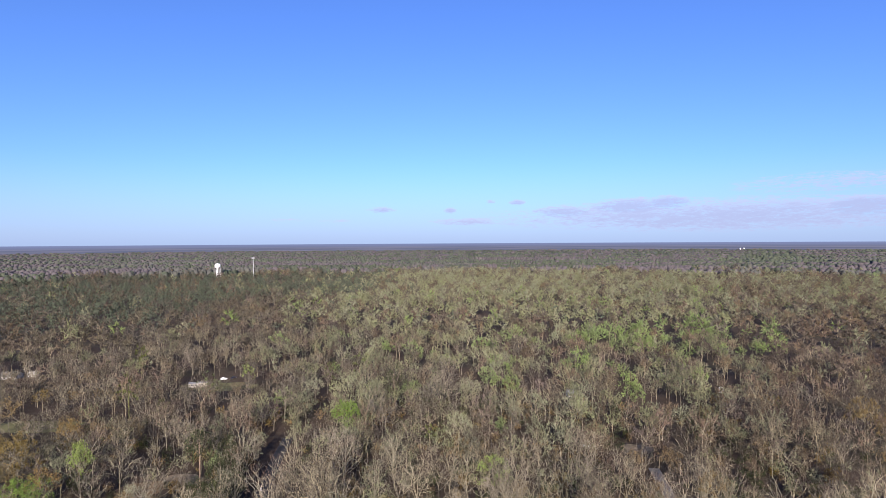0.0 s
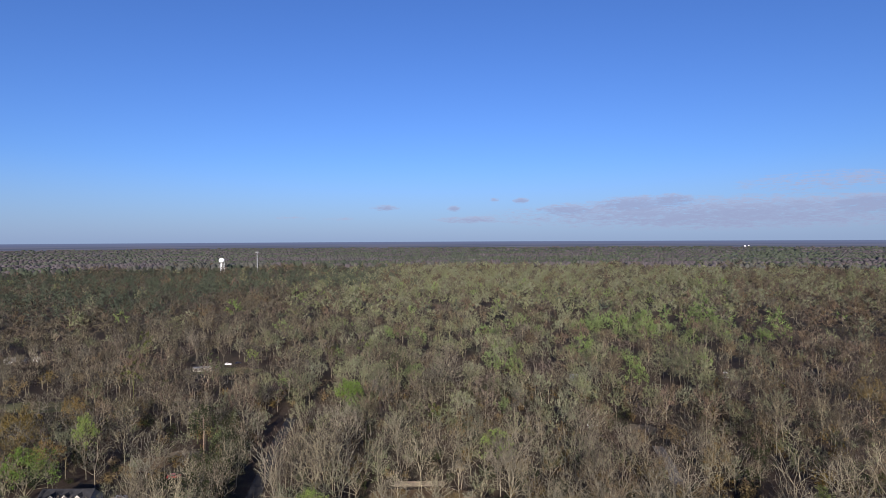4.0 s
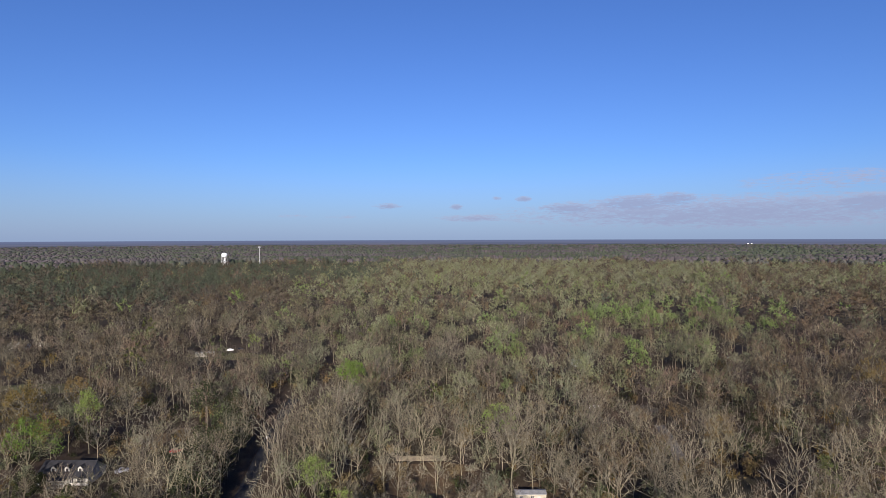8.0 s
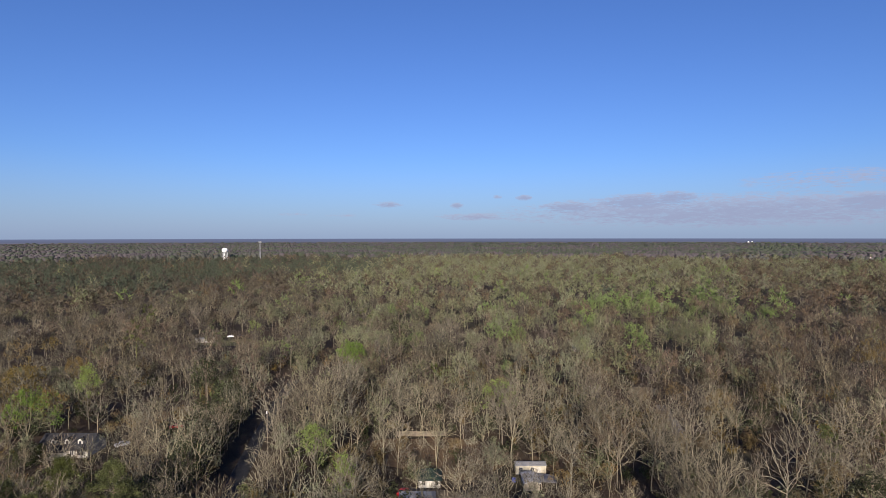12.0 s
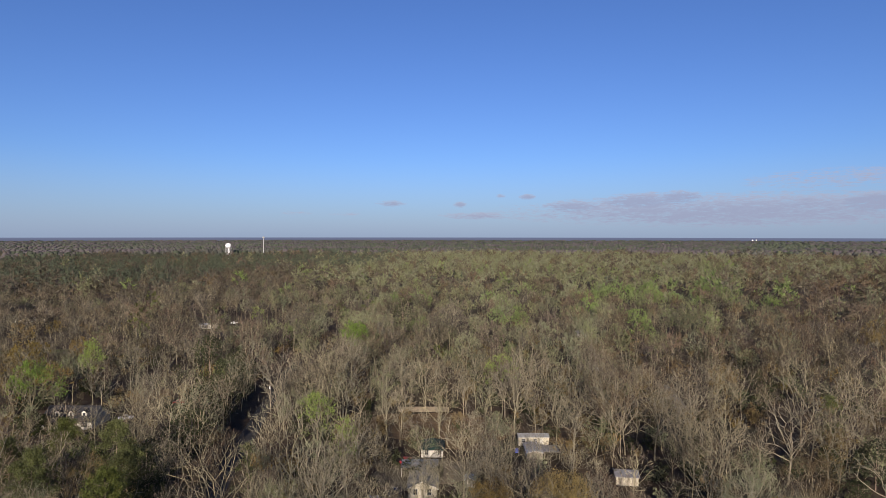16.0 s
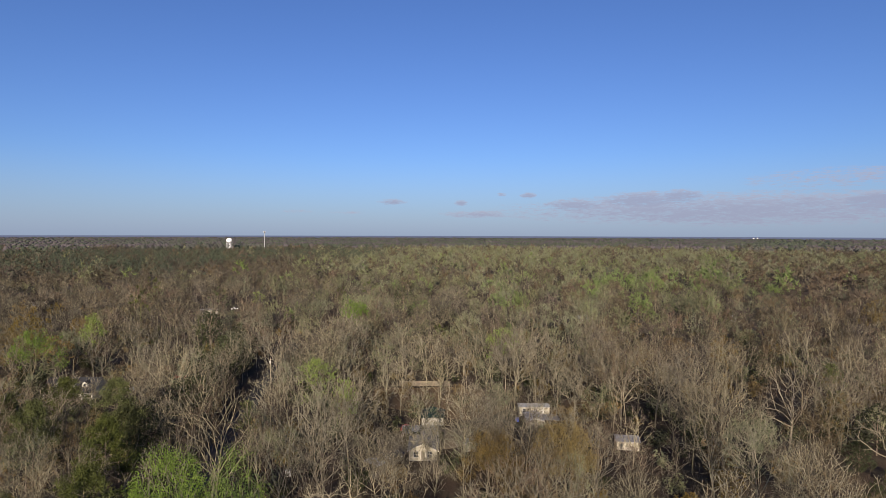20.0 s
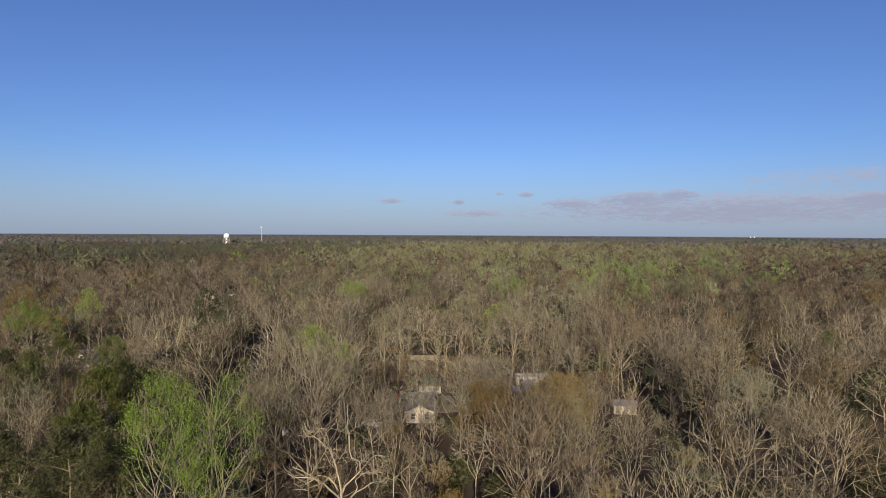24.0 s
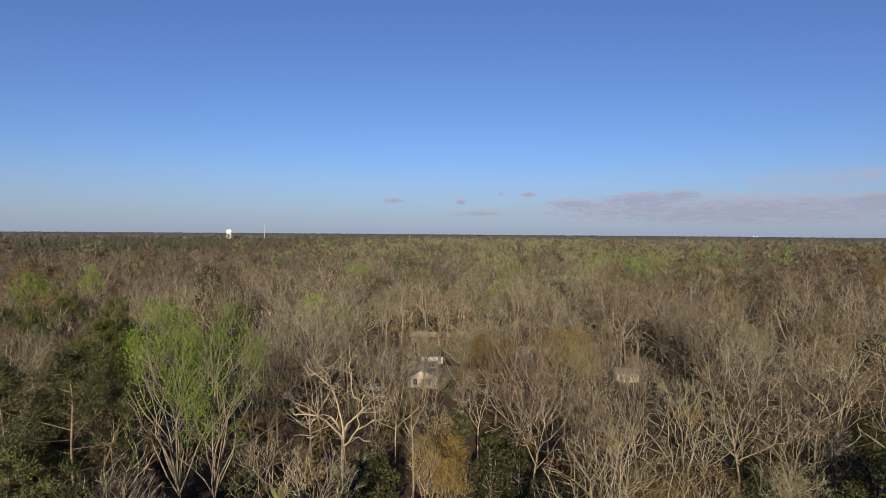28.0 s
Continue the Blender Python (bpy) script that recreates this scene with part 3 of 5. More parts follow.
def specials():
    ob = special(-28.2, 63, 27.5, "green", 21, "tall tree in fresh green spring leaf leaning from its twin", leaf=1.4, lsize=1.2, fork=0.27, spread=(4, 30), limbs=10, wide=0.165, dense=1.0, leaf_m=TWIG["bright"], thick=0.42, bark=BARK)
    ob.matrix_world = pose(-28.2, 63, 0, 0, -6, 0)
    ob = special(-26.2, 64, 26.5, "green", 22, "fresh green leafing tree forked away from its taller twin", leaf=1.4, lsize=1.2, fork=0.25, spread=(4, 32), limbs=10, wide=0.165, dense=1.0, leaf_m=TWIG["bright"], thick=0.42, bark=BARK)
    ob.matrix_world = pose(-26.2, 64, 0, 0, 6, 0)
    special(-13, 73.5, 20.5, "grey", 23, "pale crooked-limbed bare tree with a thick trunk", fork=0.5, spread=(14, 72), limbs=6, crooked=0.22, thick=0.85, bark=PALE, wide=0.32, dense=0.05)
    special(14, 45, 20, "grey", 24, "broad round-headed bare tree with dense upright branches", fork=0.42, spread=(5, 76), limbs=18, wide=0.36, dense=0.1, thick=0.6)
    special(27, 64, 19, "bud", 25, "round-headed bare hardwood with faint olive buds", fork=0.42, spread=(6, 62), limbs=9, leaf=0.5, wide=0.3)
    special(8, 94, 18.5, "rust", 26, "low round tree holding orange-brown leaves", leaf=1.3, lsize=1.2, fork=0.4, spread=(6, 72), limbs=9, wide=0.3)
    special(20, 96, 19, "rust", 27, "round tree with brownish-orange old leaves", fork=0.4, spread=(6, 72), limbs=9, leaf=1.2, lsize=1.2, wide=0.33)
    special(51, 93, 21, "bud", 28, "thinly leafed tree with pale yellow-green shoots", fork=0.46, spread=(12, 40), limbs=7, leaf=0.35)
    special(84, 172, 21, "rust", 29, "broad olive-brown tree standing above its neighbours", fork=0.44, spread=(6, 70), limbs=9, leaf=0.5)
    special(50, 80, 16, "brown", 30, "spreading bare tree with long bent limbs", fork=0.46, spread=(25, 60), limbs=8, crooked=0.08)
    special(-29, 50, 15, "grey", 31, "bare vase-shaped tree with many thin upright stems", fork=0.34, spread=(8, 36), limbs=11)
    special(-11.5, 52, 16, "grey", 32, "bare vase-shaped tree with many grey stems", fork=0.34, spread=(8, 36), limbs=11)
    special(-4.0, 74, 16, "grey", 33, "slender bare tree with a thin grey trunk", fork=0.6, spread=(10, 36), limbs=5, thick=0.6)
    special(9, 78, 21, "brown", 34, "tall bare tree with a forked trunk", fork=0.45, spread=(12, 42), limbs=7)
    special(9.5, 72, 9, "pine", 60, "low dark glossy evergreen under bare trees", leaf_m=TWIG["evergreen"], bare=0.05, wide=0.3)
    special(-8, 70, 8, "pine", 61, "low dark glossy evergreen beside a pale tree", leaf_m=TWIG["evergreen"], bare=0.05, wide=0.3)
    special(27, 80, 18, "grey", 62, "grey bare tree with a rounded twiggy crown", fork=0.44, spread=(6, 70), limbs=9)
    special(46, 70, 13, "grey", 63, "bare tree with long pale upswept limbs", fork=0.44, spread=(6, 72), limbs=9)
    special(36, 50, 11.5, "grey", 64, "pale bare tree at the edge of a dark gap", fork=0.44, spread=(6, 64), limbs=8)
    special(30, 52, 14, "bud", 65, "low bushy olive-brown tree", fork=0.2, spread=(15, 60), limbs=9, leaf=0.6)
    special(25, 54, 13, "rust", 66, "low brownish tree with old leaves", fork=0.2, spread=(15, 60), limbs=8, leaf=0.5)
    special(-36, 62, 16, "rust", 67, "low tree with rusty leaves and pale limbs", fork=0.25, spread=(20, 58), limbs=8, bark=PALE, leaf=0.7)
    special(-18.5, 60, 14, "grey", 68, "small bare tree with crooked pale limbs", fork=0.4, spread=(20, 55), limbs=7, crooked=0.09)
    special(-48, 75, 20, "pine", 69, "large spreading pine with sunlit dark needles", bare=0.25, wide=0.28)
    special(-42, 60, 16, "pine", 70, "broad dark pine in deep shade", bare=0.2, wide=0.3)
    special(40, 66, 15, "brown", 71, "low bare brown tree behind paler crowns", fork=0.44, spread=(6, 72), limbs=8)
    special(-2.2, 66, 11.5, "rust", 72, "thin sapling holding orange-brown leaves over leaf litter", fork=0.15, spread=(4, 28), limbs=9, wide=0.2, thick=0.5, leaf=0.6)
    special(0.8, 64, 10, "rust", 73, "thin sapling holding orange-brown leaves over leaf litter", fork=0.15, spread=(4, 28), limbs=9, wide=0.22, thick=0.5, leaf=0.6)
    special(5.6, 68, 11, "pine", 76, "tall dark glossy evergreen under bare trees", leaf_m=TWIG["evergreen"], bare=0.05, wide=0.2)
    special(26, 70, 8, "rust", 77, "low brown brush under bare trees", fork=0.15, spread=(6, 60), limbs=9, wide=0.4, leaf=0.5)
    special(17, 66, 9, "pine", 78, "low dark glossy evergreen in a gap of the woods", leaf_m=TWIG["evergreen"], bare=0.05, wide=0.3)
    special(32, 60, 9, "pine", 79, "low dark glossy evergreen in a gap of the woods", leaf_m=TWIG["evergreen"], bare=0.05, wide=0.3)
    special(-33, 50, 12, "pine", 90, "low dark pine in deep shade", bare=0.1, wide=0.34)
    special(-40, 52, 15, "pine", 91, "broad dark pine in deep shade", bare=0.15, wide=0.3)
    special(-52, 68, 19, "pine", 92, "tall pine with sunlit olive-green tufts", bare=0.3, wide=0.25)
    special(-43, 72, 17, "pine", 93, "spreading pine with sunlit olive-green tufts", bare=0.25, wide=0.28)
    special(-57, 95, 20, "pine", 94, "tall pine with a slim bare trunk", bare=0.5, wide=0.2)
    special(36, 58, 12, "bud", 95, "low bushy tree in shade", spread=(6, 70), limbs=9)
    special(-37, 57, 22.5, "pine", 73, "large spreading pine with sunlit dark needles", bare=0.3, wide=0.27)
    special(-29, 57, 8, "pine", 74, "low dark evergreen under the leafing trees", leaf_m=TWIG["evergreen"], bare=0.1, wide=0.32)
    special(-22, 58, 6.5, "pine", 75, "low dark evergreen under the leafing trees", leaf_m=TWIG["evergreen"], bare=0.1, wide=0.34)
    special(-4.6, 117, 14, "grey", 76, "thin bare tree before the white house", fork=0.25, spread=(10, 40), limbs=7, dense=0.05)
    special(-9.5, 160, 8.5, "brown", 77, "small bare tree behind the cottage", fork=0.2, spread=(6, 72), limbs=8)
    special(0.5, 162, 9.5, "grey", 78, "small bare tree at the edge of the yard", fork=0.2, spread=(6, 72), limbs=8)
    special(8, 161, 9, "brown", 79, "small bare tree at the edge of the yard", fork=0.2, spread=(6, 72), limbs=8)
    special(14.5, 163, 9.5, "bud", 58, "small budding tree at the edge of the yard", fork=0.2, spread=(6, 72), limbs=8)
    special(-119, 163, 11, "bud", 57, "small budding tree before the house", spread=(6, 70), limbs=8)
    special(-117, 167, 7, "pine", 59, "low dark evergreen before the house", leaf_m=TWIG["evergreen"], bare=0.1, wide=0.3)
    special(-120.5, 165.5, 9, "pine", 160, "dense dark evergreen before the house", bare=0.05, wide=0.36, tufts=3, leaf_m=TWIG["evergreen"])
    special(41.0, 125, 14.5, "brown", 161, "twiggy bare tree before a small shed", fork=0.3, spread=(6, 56), limbs=8, wide=0.32)
    for i in range(6):
        special(-17 + 5.2 * i, 176.5 + 1.5 * (i % 2), 4.6 + 0.4 * (i % 3), ("brown", "rust", "grey")[i % 3], 170 + i, "low bare brush at the back of the yard", fork=0.12, spread=(6, 74), limbs=9, wide=0.5)
    special(18, 72, 16, "brown", 96, "slender bare brown tree", fork=0.5, spread=(6, 50), limbs=7)
    special(22, 85, 16, "grey", 97, "bare grey tree with a rounded crown", fork=0.45, spread=(6, 66), limbs=8)
    special(14, 86, 15, "brown", 98, "bare brown tree with a fine twiggy head", fork=0.45, spread=(6, 60), limbs=8)
    special(34, 74, 14, "bud", 99, "low tree with olive buds", fork=0.35, spread=(6, 70), limbs=8)
    special(5, 86, 14, "grey", 100, "slim bare tree with a pale trunk", fork=0.5, spread=(6, 45), limbs=6, bark=PALE)
    special(21, 62, 9, "rust", 101, "low brush with brown leaves", fork=0.15, spread=(6, 74), limbs=8, wide=0.4)
    special(12, 62, 9.5, "pine", 102, "dense dark evergreen in a gap of the woods", bare=0.05, wide=0.34, leaf_m=TWIG["evergreen"])
    special(-67, 117, 21, "pine", 35, "tall pine with open dark green tufts", bare=0.42, wide=0.22)
    special(-60, 108, 18, "pine", 36, "pine with sunlit green needle tufts", bare=0.4, wide=0.24)
    special(-74, 102, 21, "pine", 37, "tall pine with a slim bare trunk", bare=0.5, wide=0.19)
    special(-86, 112, 19, "pine", 38, "dark green pine beside the woods", bare=0.45, wide=0.2)
    special(-55, 84, 15, "pine", 39, "low spreading pine with dense dark needles", bare=0.25, wide=0.3)
    special(-60, 78, 14, "pine", 40, "low bushy pine with dense dark needles", bare=0.2, wide=0.3)
    special(-50, 62, 13, "pine", 41, "low dark pine in the shade", bare=0.2, wide=0.3)
    special(-87, 212, 23.5, "pine", 42, "dark pine rising over the bare crowns", tufts=3, leaf_m=TWIG["evergreen"], bare=0.45, wide=0.2)
    special(-78, 203, 17, "pine", 43, "dark evergreen beside the road", tufts=3, leaf_m=TWIG["evergreen"], bare=0.15, wide=0.24)
    special(-78, 186, 16, "pine", 44, "dark evergreen beside the road", tufts=3, leaf_m=TWIG["evergreen"], bare=0.12, wide=0.25)
    special(-82, 226, 17, "pine", 45, "dark evergreen beside the road", tufts=3, leaf_m=TWIG["evergreen"], bare=0.15, wide=0.22)
    special(-123, 200, 23, "green", 46, "slim yellow-green leafing tree above the brown woods", fork=0.3, spread=(4, 24), limbs=8, wide=0.19, leaf_m=TWIG["lime"], lsize=1.5)
    special(-121.5, 171, 22.5, "green", 47, "round tree in light green leaf beside the house", fork=0.42, spread=(6, 62), limbs=8, wide=0.32, leaf=1.2, leaf_m=TWIG["bright"], lsize=1.2)
    special(-40, 252, 22, "green", 48, "round bright green tree among bare crowns", fork=0.46, spread=(12, 44), limbs=8, leaf_m=TWIG["bright"], lsize=1.9)
    special(19, 190, 20, "green", 49, "tree with fresh pale green leaves", fork=0.46, spread=(10, 36), limbs=7, leaf=0.6, leaf_m=TWIG["lime"], lsize=1.5)
    special(-33, 146, 19, "green", 50, "slim pale green leafing tree", fork=0.4, spread=(8, 26), limbs=6, leaf=0.6, leaf_m=TWIG["lime"], lsize=1.4)
    special(-119, 366, 15, "green", 51, "low yellow-green tree beside the lawn", fork=0.25, spread=(20, 60), limbs=8, leaf_m=TWIG["lime"], lsize=2.4)
    special(-22, 305, 27, "pine", 52, "dark evergreen tree among budding hardwoods", tufts=3, leaf_m=TWIG["evergreen"], bare=0.3, wide=0.22)
    special(-35, 186, 23, "grey", 53, "pale bare tree with upright limbs", fork=0.4, spread=(10, 32), limbs=7, bark=PALE)
    special(20, 166, 21.5, "grey", 54, "pale bare tree with wide forked limbs over the yard", fork=0.42, spread=(18, 50), limbs=6, bark=PALE)
    special(-6, 186, 21, "grey", 55, "bare tree with a forked pale trunk in the yard", fork=0.4, spread=(10, 30), limbs=6, bark=PALE)
    special(6, 140, 15, "grey", 56, "bare tree with fine grey twigs beside the cottage", fork=0.44, spread=(6, 70), limbs=9)
    special(-13, 170, 15, "grey", 110, "slim bare tree before the tan fence", fork=0.5, spread=(6, 60), limbs=7, bark=PALE)
    special(-2, 171, 16, "brown", 111, "bare tree with a tall trunk in the yard", fork=0.5, spread=(6, 60), limbs=8)
    special(6, 174, 16, "grey", 112, "bare tree with a tall trunk in the yard", fork=0.5, spread=(6, 60), limbs=8)
    special(12, 170, 15, "bud", 113, "budding tree with a thin trunk in the yard", fork=0.45, spread=(6, 60), limbs=8)
    special(-18, 177, 17, "bud", 114, "budding tree before the tan fence", fork=0.45, spread=(6, 66), limbs=8)
    special(31, 160, 16, "grey", 57, "bare grey tree beside the trailer", fork=0.44, spread=(12, 42), limbs=9)

    special(-72, 150, 24, "grey", 180, "tall pale vase-shaped bare tree", fork=0.3, spread=(5, 30), limbs=10, wide=0.25, bark=PALE)
    special(-22.5, 129, 18.5, "green", 181, "slim lime-green leafing tree among bare crowns", fork=0.4, spread=(5, 26), limbs=6, wide=0.17, leaf=0.6, leaf_m=TWIG["lime"], lsize=1.3)
    special(-38, 150, 21, "bud", 182, "olive budding tree beside the lane", fork=0.35, spread=(8, 45), limbs=7, leaf=0.9)
    special(-65, 97, 16, "rust", 183, "low broad tree with rusty brown twigs", fork=0.2, spread=(10, 65), limbs=8, leaf=0.5)
    special(70, 110, 18, "rust", 184, "broad round tree holding olive-brown leaves", fork=0.35, spread=(8, 66), limbs=8, leaf=0.9)
    special(17.6, 58, 18.5, "grey", 185, "round grey-olive tree with dense upright branches", fork=0.34, spread=(6, 56), limbs=9, wide=0.3)
    special(10, 67.5, 18.5, "brown", 186, "tall forked bare tree with spreading limbs", fork=0.5, spread=(10, 50), limbs=6)
    special(4.2, 131, 15.5, "grey", 194, "broad bare tree with pale forked limbs before the cottage", fork=0.34, spread=(6, 52), limbs=7, wide=0.4, dense=0.3)
    special(-6.6, 146.5, 11, "grey", 195, "thin bare tree before the green-roofed cottage", fork=0.34, spread=(6, 60), limbs=6, dense=0.3)
    special(61, 114, 17, "bud", 196, "round olive-green budding tree", fork=0.3, spread=(6, 62), limbs=8, leaf=1.0, lsize=1.1)
    special(97, 139, 17, "brown", 197, "bare brown tree over a dark gap in the woods", fork=0.36, spread=(8, 66), limbs=8)
    special(90, 131, 15, "rust", 198, "round tree holding olive-brown leaves", fork=0.3, spread=(8, 66), limbs=8, leaf=0.7)
    special(104, 147, 18, "grey", 199, "bare grey tree with a rounded crown", fork=0.36, spread=(8, 66), limbs=8)
    # dark evergreens added where shade fills the gaps
    for i, (px, py) in enumerate(((88, 122), (80, 101), (100, 133), (94, 140), (62, 82), (48, 59), (56, 70))):
        special(px, py, 8 + 2.5 * (i % 3), "pine", 240 + i, "low dark evergreen added to darken a gap of the woods", bare=0.05, wide=0.34, leaf_m=TWIG["evergreen"])
    special(-80, 121, 20, "pine", 250, "tall pine with open dark green tufts", bare=0.4, wide=0.2)
    special(-75.5, 114, 18.5, "brown", 251, "bare brownish tree among pines", fork=0.34, spread=(8, 60), limbs=8)
    special(-71, 111, 17, "rust", 252, "thin tree with a few old rusty leaves among pines", fork=0.4, spread=(6, 50), limbs=7, leaf=0.4)
    for i, (px, py) in enumerate(((-3, 84), (1.2, 80), (-2, 91), (-6, 107), (-9.5, 110), (-2, 111), (-12, 100), (-6, 96))):
        special(px, py, 5.5 + 1.4 * (i % 3), ("brown", "rust", "grey")[i % 3], 260 + i, "low bare brush in a gap of the woods", fork=0.12, spread=(4, 56), limbs=10, wide=0.42, thick=0.5, leaf=0.4)
    # more dark evergreens, standing in for the shade of these gaps
    for i, (px, py) in enumerate(((36, 66), (43, 60), (50, 66), (58, 76), (66, 88), (41, 74), (30, 76), (72, 96))):
        special(px, py, 7.5 + 2.0 * (i % 3), "pine", 280 + i, "low dark evergreen added to darken a gap of the woods", bare=0.05, wide=0.36, leaf_m=TWIG["evergreen"])
    special(29, 170, 12, "brown", 290, "dark reddish bare tree behind the trailer", fork=0.3, spread=(8, 66), limbs=8)
    special(35, 162, 13, "grey", 291, "bare grey tree with pale limbs beside the trailer", fork=0.36, spread=(8, 60), limbs=7)
    special(34, 150, 14, "grey", 292, "bare grey tree with pale limbs beside the shed", fork=0.36, spread=(8, 60), limbs=7)
    special(38, 143, 14, "bud", 293, "budding tree between two sheds", fork=0.36, spread=(8, 60), limbs=7)
    special(17, 147, 13, "brown", 294, "bare brownish tree beside the shed", fork=0.3, spread=(8, 60), limbs=8)
    special(12, 152, 13, "grey", 295, "bare tree with pale forked limbs in the yard", fork=0.36, spread=(8, 60), limbs=7)
    for i, (px, py) in enumerate(((36.5, 150), (40.5, 156), (44, 151), (33, 144), (37, 138.5), (30.5, 147), (47, 143), (-14, 137), (-17, 144))):
        special(px, py, 4.5 + 1.3 * (i % 3), ("brown", "grey", "rust")[i % 3], 300 + i, "low bare brush between the yards", fork=0.12, spread=(4, 60), limbs=9, wide=0.5, thick=0.5, leaf=0.3)
    special(-106.5, 163, 5, "pine", 187, "dense dark evergreen before the house", bare=0.05, wide=0.45, leaf_m=TWIG["evergreen"])
    special(-1.8, 119.5, 13, "grey", 192, "thin bare tree before the white house", fork=0.3, spread=(8, 50), limbs=6)
    special(-8.8, 118.5, 12, "grey", 193, "thin bare tree before the white house", fork=0.3, spread=(8, 50), limbs=6)
    special(53, 123, 19.5, "grey", 189, "round grey bare tree", fork=0.36, spread=(8, 60), limbs=7)
    special(67, 136, 18.5, "grey", 190, "pale grey bare tree with upswept limbs", fork=0.36, spread=(8, 60), limbs=7, bark=PALE)
    special(43, 147, 17.5, "brown", 191, "bare brownish tree with a rounded head", fork=0.36, spread=(8, 60), limbs=7)
    for i in range(13):
        y = 112 + 8.6 * i
        off = 8.2 + 5.0 * abs(math.sin(i * 2.3))
        special(-50 - (y - 110) * 0.137 - off, y, 10.5 + 6.5 * abs(math.sin(i * 1.7 + 0.4)), "pine", 130 + i, "dense dark evergreen along the lane", bare=0.1, wide=0.33, leaf_m=TWIG["evergreen"])
    for i in range(9):
        y = 118 + 12.5 * i
        special(-50 - (y - 110) * 0.137 - 7.2 - 0.8 * (i % 2), y, 17 + 2.2 * (i % 3), ("grey", "brown", "bud")[i % 3], 210 + i, "bare tree leaning over the lane", fork=0.35, spread=(8, 62), limbs=7)
        special(-50 - (y - 110) * 0.137 + 9.2 + 0.8 * (i % 2), y + 5, 15 + 2.0 * (i % 3), ("bud", "grey", "grey")[i % 3], 220 + i, "bare tree at the edge of the lane", fork=0.32, spread=(8, 62), limbs=7)


specials()


# ---- the nearer woods, tree by tree ----
def make_kinds(lod, seed):
    rng = np.random.default_rng(seed)
    out = {}
    for kind in KINDS:
        for i in range({"grey": 5, "brown": 5, "bud": 4, "green": 2, "pine": 3, "rust": 2}[kind]):
            high = rng.uniform(18, 24)
            if kind == "pine":
                arrays = pine(rng, high, lod, rng.uniform(0.2, 0.5), rng.uniform(0.18, 0.25))
            else:
                arrays = hardwood(rng, high, rng.uniform(0.36, 0.50) - 0.07 * lod, (8, rng.uniform(56, 80)), lod, kind, int(rng.integers(6, 10)),
                                  rng.uniform(0.07, 0.14), leaf=rng.uniform(0.5, 1.0), wide=rng.uniform(0.24, 0.32) + 0.025 * lod, thick=rng.uniform(0.45, 0.66) + 0.16 * lod)
            out.setdefault(kind, []).append((arrays, high))
    return out


def plant(protos, x, y, which, rng, fresh):
    for px, py, w in zip(x, y, which):
        kind = KINDS[w]
        i = int(rng.integers(len(protos[kind])))
        m = pose(px, py, 0, 0, 0, rng.uniform(0, 360))
        s = (0.72 + 0.28 * float(waves(px, py, 51, 60))) * rng.uniform(0.62, 1.25) * float(lowness(px, py))
        if (kind, i) not in fresh:
            fresh[kind, i] = thing_tree(NAMES[kind], protos[kind][i][0], PINEBARK if kind == "pine" else BARK,
                                        TWIG[kind], LABELS[kind], GROUPS[kind])
            ob = fresh[kind, i]
        else:
            ob = copy_thing(fresh[kind, i], m)
        ob.matrix_basis = m @ Matrix.Diagonal((s * rng.uniform(0.92, 1.1), s * rng.uniform(0.92, 1.1), s, 1))


def near_woods():
    rng = np.random.default_rng(77)
    x, y = scatter(rng, 74, 118, 8.2, radians(44))
    plant(make_kinds(0, 5), x, y, kinds_at(rng, x, y), rng, {})
    x, y = scatter(rng, 118, 225, 9.2, radians(42))
    plant(make_kinds(1, 6), x, y, kinds_at(rng, x, y), rng, {})


near_woods()


